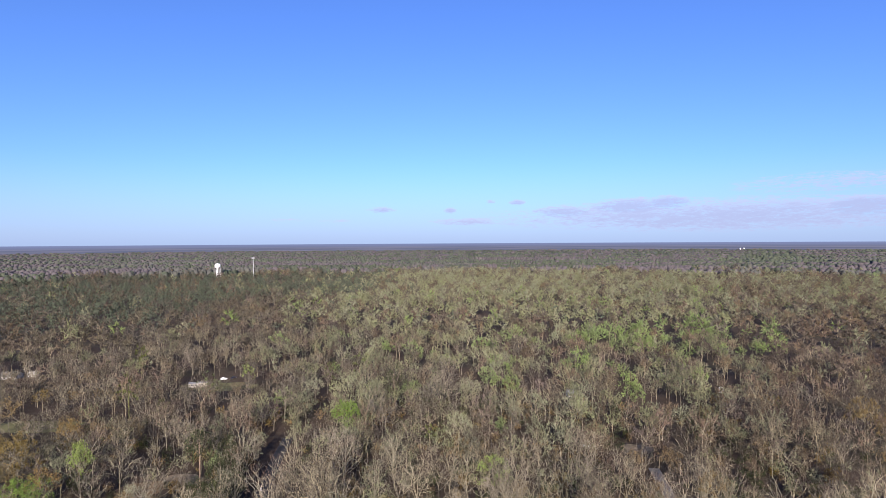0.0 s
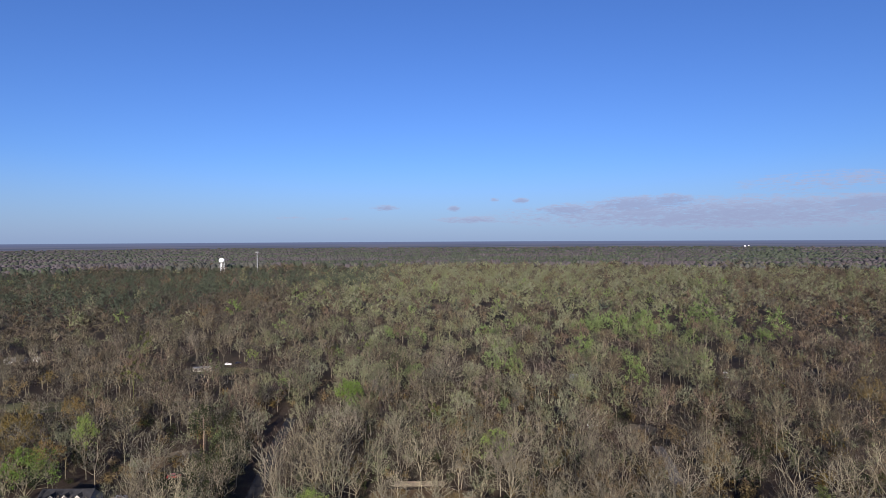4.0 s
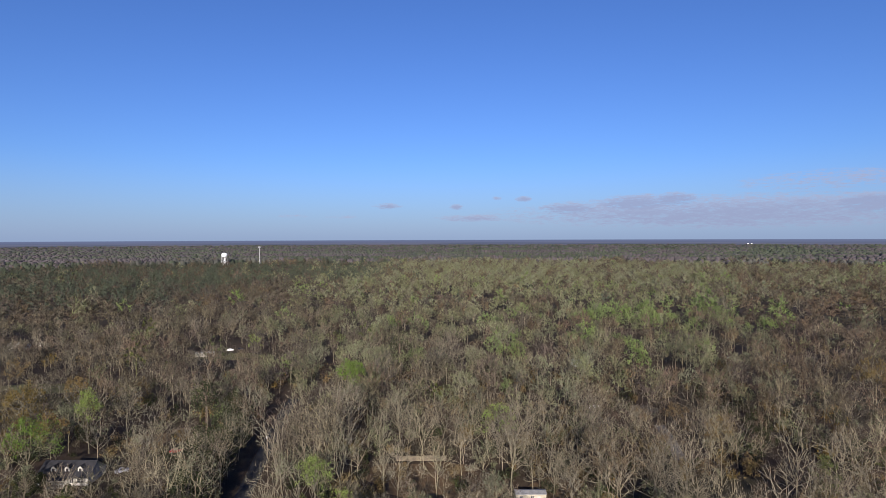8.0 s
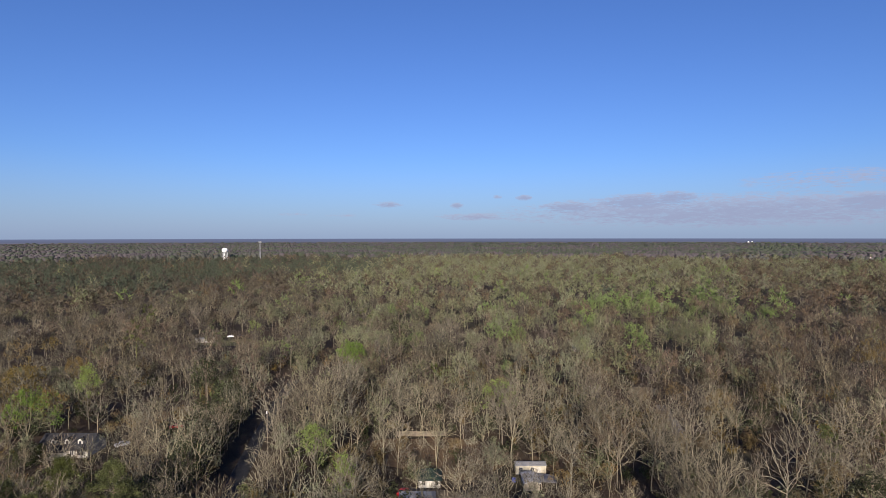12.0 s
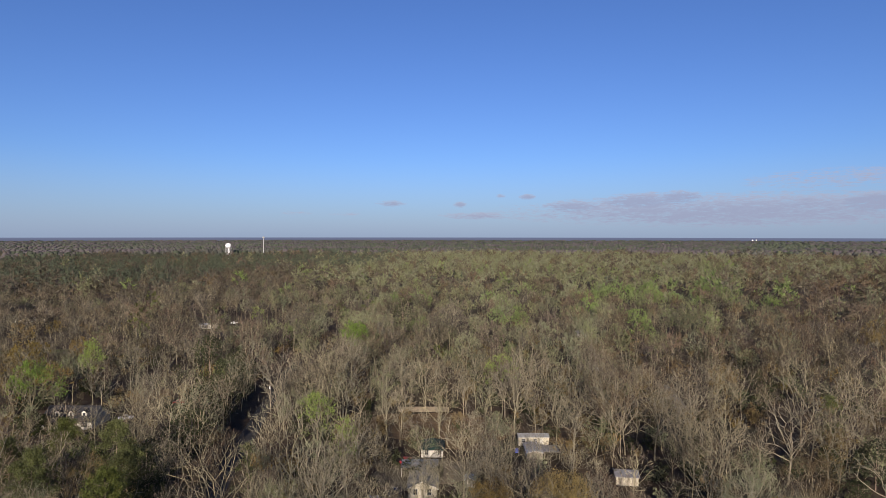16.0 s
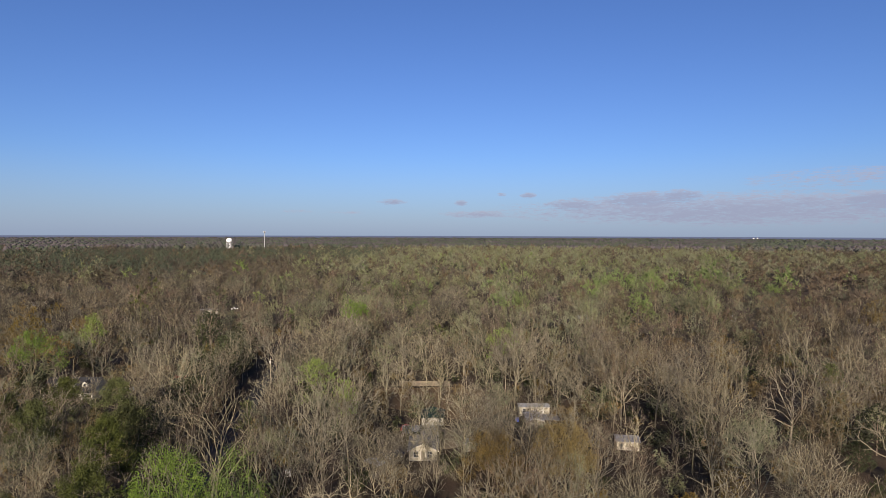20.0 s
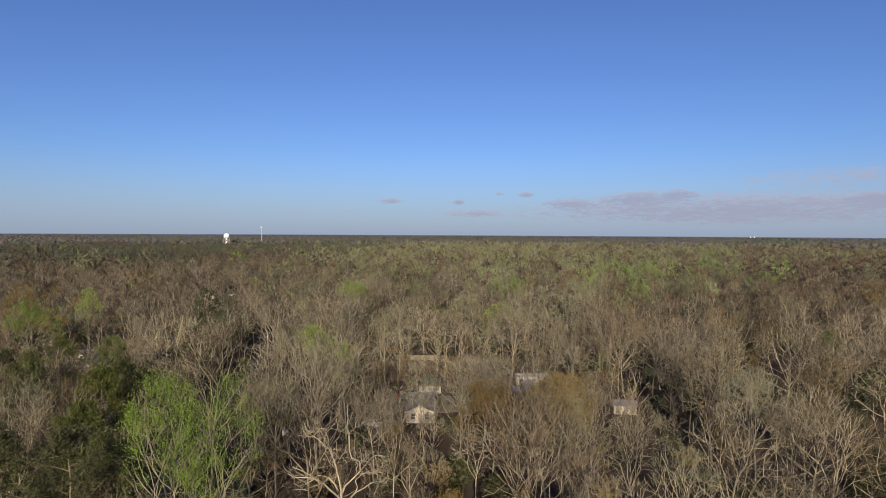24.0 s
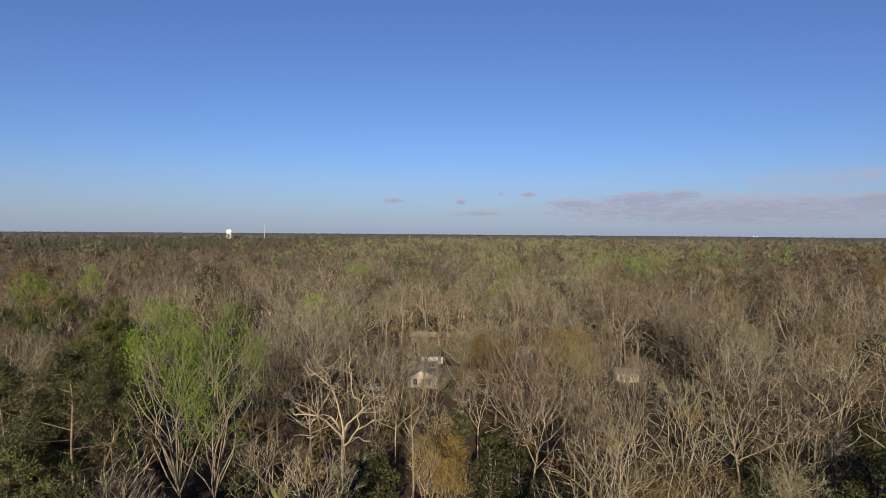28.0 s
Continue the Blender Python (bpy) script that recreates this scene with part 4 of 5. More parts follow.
# ---- the farther woods: past counting ----
def simple(rng, kind, lod):
    """A tree far off, in few blades: fans of twigs that make up rounded masses."""
    bag = Bag()
    high = rng.uniform(17, 23)
    if kind == "pine":
        slivers(bag, rng, np.zeros((1, 3)), np.array([[0, 0, high]]), 0.5)
        heart = np.array([0, 0, high * rng.uniform(0.6, 0.68)])
        radii = np.array([high * 0.27, high * 0.27, high - heart[2]]) * rng.uniform(0.9, 1.1)
        c, d = billows(rng, 13 if lod < 4 else 8, heart, radii, -0.7, 0.75)
        m, size, w = (17, 1.5, 0.55) if lod < 4 else (13, 2.3, 1.2)
        at = np.repeat(c, m, 0)
        q = unit(rng.normal(size=at.shape) + np.repeat(d, m, 0) * 0.6 + [0, 0, 0.3])
        slivers(bag, rng, at + q * 0.15 * size, at + q * size * rng.uniform(0.8, 1.2, (len(at), 1)), w, heart)
        return (*bag.arrays(), 0)
    if lod < 4:
        (v, t), (cv, ct) = hardwood(rng, high, rng.uniform(0.24, 0.36), (8, rng.uniform(50, 72)), lod, kind, int(rng.integers(5, 9)), rng.uniform(0.07, 0.13),
                                    leaf=rng.uniform(0.6, 1.0), wide=rng.uniform(0.30, 0.39), thick=0.7)
        return np.concatenate([v, cv]), np.concatenate([t, ct + len(v)]), len(t)
    heart = np.array([0, 0, high * rng.uniform(0.52, 0.6)])
    wide = rng.uniform(0.34, 0.44)
    radii = np.array([high * wide, high * wide, high - heart[2]])
    c, d = billows(rng, 7, heart, radii, -0.3, 0.60)
    bent(bag, rng, heart - [0, 0, 4] + c * 0, c + d * radii * 0.12, 0.34, heart, 0.06)
    woody, size = bag.c // 3, radii.mean() * 0.55
    at = np.repeat(c, 14, 0)
    q = unit(rng.normal(size=at.shape) * 0.85 + np.repeat(d, 14, 0) * 0.7 + [0, 0, 0.3])
    far = size * np.repeat(rng.uniform(0.8, 1.15, 7), 14)[:, None]
    slivers(bag, rng, at - q * far * 0.1, at + q * far * rng.uniform(0.75, 1.1, (len(at), 1)), 0.90, heart)
    return (*bag.arrays(), woody)


def drift(name, label, rng, x, y, which, lod, kinds_used, below=None):
    """Each kind of tree in a stretch of far wood as one mesh."""
    for w in kinds_used:
        ok = which == w
        if not ok.any():
            continue
        px, py = x[ok], y[ok]
        protos = [simple(rng, KINDS[w], lod) for _ in range(7)]
        pick = rng.integers(0, 7, len(px))
        V, T, C, M, base = [], [], [], [], 0
        for i, (v, t, woody) in enumerate(protos):
            m = pick == i
            n = m.sum()
            if not n:
                continue
            a, s = rng.uniform(0, 6.28, n)[:, None], ((0.7 + 0.3 * waves(px[m], py[m], 51, 60)) * rng.uniform(0.62, 1.25, n) * lowness(px[m], py[m]))[:, None]
            if below:
                s = np.minimum(s, (below(px[m], py[m]) / v[:, 2].max())[:, None])
            c, d = np.cos(a), np.sin(a)
            vx = (v[None, :, 0] * c - v[None, :, 1] * d) * s + px[m][:, None]
            vy = (v[None, :, 0] * d + v[None, :, 1] * c) * s + py[m][:, None]
            vz = v[None, :, 2] * s * rng.uniform(0.9, 1.12, (n, 1))
            V.append(np.stack([vx, vy, vz], -1).reshape(-1, 3))
            T.append((t[None] + (np.arange(n) * len(v))[:, None, None]).reshape(-1, 3) + base)
            C.append(np.repeat(rng.random(n) if lod < 4 else 0.25 + 0.5 * rng.random(n), len(v)))
            M.append(np.tile(np.arange(len(t)) < woody, n))
            base += n * len(v)
        # far pines take the needle colour that has haze in it
        me = mesh_of(name, np.concatenate(V), np.concatenate(T), TWIG["hazed_pine" if lod == 4 and KINDS[w] == "pine" else KINDS[w]], np.concatenate(C), BARK, np.concatenate(M))
        tagged(new(name.replace("woods", GROUPS[KINDS[w]].split()[0] + "_woods"), me), label + ", " + GROUPS[KINDS[w]], "woods", kind="stuff")


def far_woods():
    rng = np.random.default_rng(91)
    x, y = scatter(rng, 225, 380, 9.6, radians(41))
    drift("woods", "unbroken woods", rng, x, y, kinds_at(rng, x, y), 2, range(6))
    x, y = scatter(rng, 380, 560, 10.4, radians(41))
    drift("woods", "unbroken woods farther off", rng, x, y, kinds_at(rng, x, y) % 5, 3, range(5))
    x, y = scatter(rng, 560, 1300, 13.0, radians(41))
    drift("distant_woods", "distant woods", rng, x, y, kinds_at(rng, x, y) % 5, 4, range(5))
    x, y = scatter(rng, 1300, 1650, 16.5, radians(41))
    drift("distant_woods", "distant woods", rng, x, y, kinds_at(rng, x, y) % 5, 4, range(5))
    # behind and beside, where only shadows and reflections come from
    x, y = scatter(rng, 26, 110, 11.5, math.pi)
    back = np.abs(np.arctan2(x, y)) > radians(46)
    drift("near_woods", "woods round about", rng, x[back], y[back], kinds_at(rng, x[back], y[back]), 3, range(6))
    # unseen woods straight below, under the line of sight, added to shade the near ground
    x, y = scatter(rng, 5, 44, 6.2, math.pi)
    low = (y > -20) & (np.abs(np.arctan2(x, y)) < radians(60))
    drift("near_woods", "unseen woods straight below that shade the near ground", rng, x[low], y[low], np.where(rng.random(low.sum()) < 0.6, 4, 1), 2, range(6), lambda px, py: 33.8 - 0.46 * np.maximum(py, 0))
    # the last woods before the sky: low uneven domes, in long bands, coloured with haze
    for near, far, step, high in ((1650, 2000, 15, 20), (2000, 3000, 18, 20), (3000, 4900, 30, 20)):
        x, y = scatter(rng, near, far, step, radians(41))
        w = kinds_at(rng, x, y)
        bands = waves(x * 0.25, y, 31, 330)
        fields = (bands > 0.955) | ((waves(x * 0.2, y, 33, 420) > 0.93) & (x > 150))
        mixed = rng.uniform(-0.16, 0.16, len(x))
        dark = waves(x * 0.22, y, 37, 260) + mixed > np.where(x > 0.02 * y, np.where(y > 1700, 0.34, 0.8), np.where(y > 2100, 0.5, 0.78))
        dark |= (w == 4) & (y < 1750) & (x < -0.05 * y)
        olive = (waves(x * 0.3, y, 38, 240) + mixed > 0.6) & (y < 2300)
        for kind, sel in (("hazed_pine", dark), ("hazed_bud", ~dark & olive), ("hazed_grey", ~dark & ~olive)):
            sel = sel & ~fields
            n, k = int(sel.sum()), 5
            a = (np.arange(k) * 2 * np.pi / k)[None] + rng.uniform(0, 6.28, (n, 1))
            r = step * rng.uniform(0.42, 0.66, (n, 1))
            tall = high * rng.uniform(0.72, 1.1, (n, 1))
            rings = []
            for wide, up in ((1.0, 0.45), (0.55, 0.97)):
                q = r * wide * rng.uniform(0.8, 1.2, (n, k))
                rings.append(np.stack([x[sel][:, None] + np.cos(a) * q, y[sel][:, None] + np.sin(a) * q, tall * up * rng.uniform(0.93, 1.05, (n, k))], -1))
            v = np.concatenate(rings, 1)
            i = np.arange(k)
            j = (i + 1) % k
            t = np.concatenate([np.stack(c, 1) for c in ((i, j, k + j), (i, k + j, k + i))] + [k + np.array([[0, 1, 2], [0, 2, 3], [0, 3, 4]])])
            t = (t[None] + (np.arange(n) * 2 * k)[:, None, None]).reshape(-1, 3)
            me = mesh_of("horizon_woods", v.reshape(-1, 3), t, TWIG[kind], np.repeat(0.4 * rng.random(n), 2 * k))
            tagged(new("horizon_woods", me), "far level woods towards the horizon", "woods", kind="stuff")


far_woods()


# ---- built things: materials ----
WHITE = surface("white_siding", (0.31, 0.30, 0.27), (0.44, 0.425, 0.385), 0.8, 0.6, stain=(0.30, 0.28, 0.22))
CREAM = surface("cream_siding", (0.270, 0.245, 0.190), (0.380, 0.352, 0.280), 0.7, 0.7, stain=(0.36, 0.31, 0.22))
SHINGLE = surface("dark_shingles", (0.010, 0.010, 0.012), (0.028, 0.028, 0.032), 1.0, 0.9, bump=0.02, grain=14)
GREYROOF = surface("grey_shingles", (0.150, 0.142, 0.125), (0.250, 0.240, 0.212), 1.0, 0.9, bump=0.02, stain=(0.10, 0.095, 0.08), grain=14)
GREENROOF = surface("green_roof", (0.004, 0.015, 0.013), (0.010, 0.030, 0.026), 0.8, 0.6, grain=12)
TIN = surface("weathered_tin", (0.17, 0.175, 0.18), (0.33, 0.335, 0.34), 0.6, 0.5, 0.3, stain=(0.26, 0.20, 0.16), grain=7)
PALETIN = surface("pale_tin", (0.30, 0.30, 0.31), (0.46, 0.46, 0.46), 0.6, 0.5, 0.2, stain=(0.32, 0.26, 0.21), grain=7)
DARKTIN = surface("dull_tin", (0.12, 0.12, 0.13), (0.22, 0.22, 0.23), 0.6, 0.6, 0.2, stain=(0.14, 0.10, 0.08))
BOARD = surface("weathered_boards", (0.165, 0.142, 0.112), (0.285, 0.256, 0.208), 1.4, 0.9, stain=(0.17, 0.14, 0.11), tint=0.3)
FENCE = surface("fence_boards", (0.11, 0.09, 0.064), (0.185, 0.155, 0.112), 1.2, 0.85, stain=(0.20, 0.165, 0.115), tint=0.3)
ASPHALT = surface("asphalt", (0.018, 0.0185, 0.020), (0.034, 0.034, 0.036), 0.5, 0.95, bump=0.01, stain=(0.045, 0.04, 0.033), grain=30)
GRAVEL = surface("pale_gravel", (0.105, 0.098, 0.090), (0.175, 0.166, 0.156), 0.5, 0.95, bump=0.02, stain=(0.16, 0.13, 0.10), grain=30)
LITTER = surface("orange_litter", (0.075, 0.047, 0.024), (0.145, 0.092, 0.048), 0.45, 0.95, bump=0.03, stain=(0.15, 0.115, 0.06), grain=12)
SANDY = surface("sandy_soil", (0.110, 0.086, 0.056), (0.180, 0.146, 0.100), 0.4, 0.95, bump=0.02, stain=(0.13, 0.11, 0.06), grain=14)
LAWN = surface("winter_grass", (0.068, 0.068, 0.027), (0.136, 0.124, 0.053), 0.3, 0.95, bump=0.03, stain=(0.075, 0.095, 0.030), grain=14)
BLACK = surface("tyre_rubber", (0.014, 0.014, 0.015), (0.028, 0.028, 0.029), 4.0, 0.85)
CHROME = surface("dull_chrome", (0.45, 0.45, 0.46), (0.6, 0.6, 0.61), 3.0, 0.3, 0.9)
DARKPAINT = surface("dark_car_paint", (0.018, 0.016, 0.022), (0.035, 0.032, 0.040), 2.0, 0.22, spec=0.6)
REDPAINT = surface("red_car_paint", (0.20, 0.008, 0.008), (0.30, 0.015, 0.013), 2.0, 0.3, spec=0.5)
WHITEPAINT = surface("white_car_paint", (0.66, 0.66, 0.65), (0.80, 0.80, 0.79), 2.0, 0.3, spec=0.5)
GREYPAINT = surface("grey_car_paint", (0.16, 0.17, 0.20), (0.26, 0.27, 0.31), 2.0, 0.35, spec=0.5)
BLUE = surface("blue_plastic", (0.03, 0.05, 0.22), (0.05, 0.08, 0.34), 1.5, 0.5)
STEEL = surface("white_painted_steel", (0.612, 0.620, 0.629), (0.714, 0.722, 0.722), 0.15, 0.45, stain=(0.62, 0.60, 0.56))
GALV = surface("galvanised_steel", (0.38, 0.39, 0.40), (0.52, 0.53, 0.54), 0.5, 0.5, 0.5)
WOODPOLE = surface("pole_timber", (0.16, 0.13, 0.10), (0.28, 0.24, 0.19), 2.0, 0.9)


def pane_material():
    m = bpy.data.materials.new("window_glass")
    m.use_nodes = True
    b = m.node_tree.nodes["Principled BSDF"]
    b.inputs["Base Color"].default_value = (0.02, 0.024, 0.03, 1)
    b.inputs["Roughness"].default_value = 0.08
    return m


GLASS = pane_material()


def box(bm, x0, x1, y0, y1, z0, z1):
    v = [bm.verts.new(p) for p in ((x0, y0, z0), (x1, y0, z0), (x1, y1, z0), (x0, y1, z0), (x0, y0, z1), (x1, y0, z1), (x1, y1, z1), (x0, y1, z1))]
    for f in ((3, 2, 1, 0), (4, 5, 6, 7), (0, 1, 5, 4), (1, 2, 6, 5), (2, 3, 7, 6), (3, 0, 4, 7)):
        bm.faces.new([v[i] for i in f])
    return v


def slab(bm, pts, thick):
    """A plate through the corners given, thickened downwards."""
    top = [bm.verts.new(p) for p in pts]
    low = [bm.verts.new((p[0], p[1], p[2] - thick)) for p in pts]
    n = len(pts)
    bm.faces.new(top)
    bm.faces.new(low[::-1])
    for i in range(n):
        bm.faces.new((top[i], low[i], low[(i + 1) % n], top[(i + 1) % n]))


def part(name, bm, material, parent, label=""):
    bmesh.ops.recalc_face_normals(bm, faces=bm.faces)
    me = bpy.data.meshes.new(name)
    bm.to_mesh(me)
    bm.free()
    me.materials.append(material)
    ob = new(name, me)
    ob.parent = parent
    return tagged(ob, label)


def boxes(name, material, parent, *spans, label=""):
    bm = bmesh.new()
    for s in spans:
        box(bm, *s)
    return part(name, bm, material, parent, label)


def rod(bm, x, y, z0, z1, r0, r1, sides=10):
    a = [(math.cos(i * 2 * math.pi / sides), math.sin(i * 2 * math.pi / sides)) for i in range(sides)]
    lo = [bm.verts.new((x + c * r0, y + s * r0, z0)) for c, s in a]
    hi = [bm.verts.new((x + c * r1, y + s * r1, z1)) for c, s in a]
    for i in range(sides):
        j = (i + 1) % sides
        bm.faces.new((lo[i], lo[j], hi[j], hi[i]))
    bm.faces.new(lo[::-1])
    bm.faces.new(hi)


def window(parent, x, z, w, h, y, name="window"):
    """A sash window on a front wall whose face is at y (facing -Y)."""
    bm = bmesh.new()
    f = 0.09
    for s in ((x - w / 2 - f, x - w / 2), (x + w / 2, x + w / 2 + f), (x - 0.03, x + 0.03)):
        box(bm, s[0], s[1], y - 0.06, y - 0.003, z - f, z + h + f)
    for s in ((z - f, z), (z + h, z + h + f), (z + h / 2 - 0.03, z + h / 2 + 0.03)):
        box(bm, x - w / 2, x + w / 2, y - 0.05, y - 0.003, s[0], s[1])
    ob = part(name, bm, WHITE, parent, "white-framed sash window")
    boxes("pane", GLASS, ob, (x - w / 2, x - 0.03, y - 0.025, y - 0.004, z, z + h / 2 - 0.03), (x + 0.03, x + w / 2, y - 0.025, y - 0.004, z, z + h / 2 - 0.03),
          (x - w / 2, x - 0.03, y - 0.025, y - 0.004, z + h / 2 + 0.03, z + h), (x + 0.03, x + w / 2, y - 0.025, y - 0.004, z + h / 2 + 0.03, z + h))


def door(parent, x, y, w=0.95, h=2.05, m=None):
    ob = boxes("door", m or BOARD, parent, (x - w / 2, x + w / 2, y - 0.05, y - 0.003, 0.12, 0.12 + h))
    boxes("door_frame", WHITE, ob, (x - w / 2 - 0.1, x - w / 2, y - 0.07, y - 0.003, 0.12, 0.22 + h), (x + w / 2, x + w / 2 + 0.1, y - 0.07, y - 0.003, 0.12, 0.22 + h))
    boxes("handle", CHROME, ob, (x + w / 2 - 0.14, x + w / 2 - 0.08, y - 0.1, y - 0.05, 1.1, 1.16))


def house(name, label, x, y, w, d, wall_h, rise, wall_m, roof_m, ridge="x", over=0.4, turn=0.0, hip=False):
    """A house with its front face at local y = 0 towards -Y; ridge along x or y."""
    root = hold(name, label, "house" if "house" in name or "cottage" in name else name.split("_")[-1])
    root.matrix_world = pose(x, y, 0, 0, 0, turn)
    h, t = w / 2, 0.18
    boxes("foundation", DARKTIN, root, (-h + 0.05, h - 0.05, 0.05, d - 0.05, -0.05, 0.12))
    for s in ((-h, h, 0, t), (-h, h, d - t, d), (-h, -h + t, t, d - t), (h - t, h, t, d - t)):
        boxes("wall", wall_m, root, (*s, 0.12, wall_h))
    e = wall_h + 0.02
    if ridge == "x":
        a, top = h + over, e + rise
        cut = d * 0.5 if hip else 0.0
        for sy, my in ((-over, d / 2), (d + over, d / 2)):
            bm = bmesh.new()
            drop = -over * rise / (d / 2)
            slab(bm, [(-a, sy, e + drop), (a, sy, e + drop), (a - cut, my, top), (-a + cut, my, top)], 0.14)
            part("roof", bm, roof_m, root)
        for sx in (-1, 1):
            bm = bmesh.new()
            if hip:
                slab(bm, [(sx * a, -over, e - 0.1), (sx * a, d + over, e - 0.1), (sx * (a - cut), d / 2, top)], 0.14)
                part("roof", bm, roof_m, root)
            else:
                for px in (sx * h, sx * (h - t)):
                    bm.verts.new((px, 0, wall_h)), bm.verts.new((px, d, wall_h)), bm.verts.new((px, d / 2, wall_h + rise - 0.12))
                bmesh.ops.convex_hull(bm, input=bm.verts)
                part("gable", bm, wall_m, root)
    else:
        top = e + rise
        for sx in (-1, 1):
            bm = bmesh.new()
            drop = -over * rise / h
            slab(bm, [(sx * (h + over), -over, e + drop), (sx * (h + over), d + over, e + drop), (0, d + over, top), (0, -over, top)], 0.14)
            part("roof", bm, roof_m, root)
            bm = bmesh.new()
            slab(bm, [(sx * (h + over), -over - 0.03, e + drop + 0.02), (sx * (h + over), -over - 0.004, e + drop + 0.02), (0, -over - 0.004, top + 0.02), (0, -over - 0.03, top + 0.02)], 0.22)
            part("fascia", bm, WHITE, root, "white painted gable board")
        for py in (0, d - t):
            bm = bmesh.new()
            for q in (py, py + t):
                bm.verts.new((-h, q, wall_h)), bm.verts.new((h, q, wall_h)), bm.verts.new((0, q, wall_h + rise - 0.12))
            bmesh.ops.convex_hull(bm, input=bm.verts)
            part("gable", bm, wall_m, root)
    return root


def dormer(root, x, y, z, w, h, deep):
    ob = boxes("dormer", WHITE, root, (x - w / 2, x + w / 2, y, y + deep, z, z + h), label="small white gabled dormer")
    bm = bmesh.new()
    for py in (y, y + 0.12):
        bm.verts.new((x - w / 2, py, z + h)), bm.verts.new((x + w / 2, py, z + h)), bm.verts.new((x, py, z + h + w * 0.42))
    bmesh.ops.convex_hull(bm, input=bm.verts)
    part("dormer_gable", bm, WHITE, ob)
    for sx in (-1, 1):
        bm = bmesh.new()
        slab(bm, [(x + sx * (w / 2 + 0.15), y - 0.12, z + h - 0.05), (x + sx * (w / 2 + 0.15), y + deep + 0.5, z + h - 0.05), (x, y + deep + 0.5, z + h + w * 0.45 + 0.08), (x, y - 0.12, z + h + w * 0.45 + 0.08)], 0.07)
        part("dormer_roof", bm, SHINGLE, ob)
    boxes("dormer_window", GLASS, ob, (x - w * 0.24, x + w * 0.24, y - 0.03, y - 0.004, z + 0.25, z + h - 0.12))


def car(name, label, x, y, turn, paint, pickup=False):
    """A parked car, nose along local +X."""
    root = hold(name, label, "car")
    root.matrix_world = pose(x, y, 0, 0, 0, turn)
    L, W = 2.25, 0.88
    side = [(-L, 0.35), (L, 0.35), (L, 0.75), (L - 0.25, 0.92), (0.95, 1.0), (-L + 0.1, 1.02), (-L, 0.8)]
    cabin = [(1.0, 1.0), (0.35, 1.48), (-0.9, 1.5), (-1.1 if pickup else -1.75, 1.02)]
    for nm, prof, w, m in (("body", side, W, paint), ("cabin", cabin, W - 0.1, paint)):
        bm = bmesh.new()
        f = [[bm.verts.new((px, s * w * (1.0 if pz < 1.2 else 0.84), pz)) for px, pz in prof] for s in (-1, 1)]
        bm.faces.new(f[0])
        bm.faces.new(f[1][::-1])
        n = len(prof)
        for i in range(n):
            bm.faces.new((f[0][i], f[1][i], f[1][(i + 1) % n], f[0][(i + 1) % n]))
        bmesh.ops.bevel(bm, geom=bm.edges[:], offset=0.05, segments=2, affect="EDGES")
        part(nm, bm, m, root)
    for nm, pts in (("windscreen", [(0.96, -0.62, 1.06), (0.96, 0.62, 1.06), (0.42, 0.58, 1.46), (0.42, -0.58, 1.46)]),
                    ("rear_window", [(-1.07 if pickup else -1.68, -0.62, 1.1), (-0.96, -0.58, 1.46), (-0.96, 0.58, 1.46), (-1.07 if pickup else -1.68, 0.62, 1.1)])):
        bm = bmesh.new()
        slab(bm, [(px + (0.05 if px > 0 else -0.05), py, pz + 0.03) for px, py, pz in pts], 0.02)
        part(nm, bm, GLASS, root)
    for s in (-1, 1):
        bm = bmesh.new()
        slab(bm, [(0.75, s * 0.80, 1.08), (-1.0, s * 0.80, 1.08), (-0.9, s * 0.735, 1.42), (0.35, s * 0.735, 1.42)], 0.012)
        part("side_window", bm, GLASS, root)
        boxes("headlight", CHROME, root, (L - 0.05, L + 0.01, s * 0.7 - 0.14, s * 0.7 + 0.14, 0.62, 0.76))
        for wx in (-1.4, 1.4):
            bm = bmesh.new()
            bmesh.ops.create_cone(bm, segments=16, radius1=0.34, radius2=0.34, depth=0.22, cap_ends=True, matrix=pose(wx, s * 0.8, 0.34, 90))
            wheel = part("wheel", bm, BLACK, root)
            bm = bmesh.new()
            bmesh.ops.create_cone(bm, segments=12, radius1=0.2, radius2=0.2, depth=0.03, cap_ends=True, matrix=pose(wx, s * 0.915, 0.34, 90))
            part("rim", bm, CHROME, wheel)
    boxes("bumper", CHROME if pickup else BLACK, root, (L - 0.04, L + 0.06, -0.8, 0.8, 0.38, 0.5))
    return root


def patch(name, label, x, y, rx, ry, material, seed, z=0.03, category="ground"):
    """A flat uneven patch laid on the forest floor."""
    rng = np.random.default_rng(seed)
    bm = bmesh.new()
    n = 40
    ph = rng.uniform(0, 6.28, 4)
    ring = []
    for i in range(n):
        a = i * 2 * math.pi / n
        k = 1 + 0.13 * math.sin(2 * a + ph[0]) + 0.09 * math.sin(3 * a + ph[1]) + 0.06 * math.sin(5 * a + ph[2]) + 0.05 * math.sin(9 * a + ph[3])
        ring.append((x + rx * k * math.cos(a), y + ry * k * math.sin(a), z))
    slab(bm, ring, z + 0.02)
    ob = part(name, bm, material, None)
    tagged(ob, label, category, kind="structure")


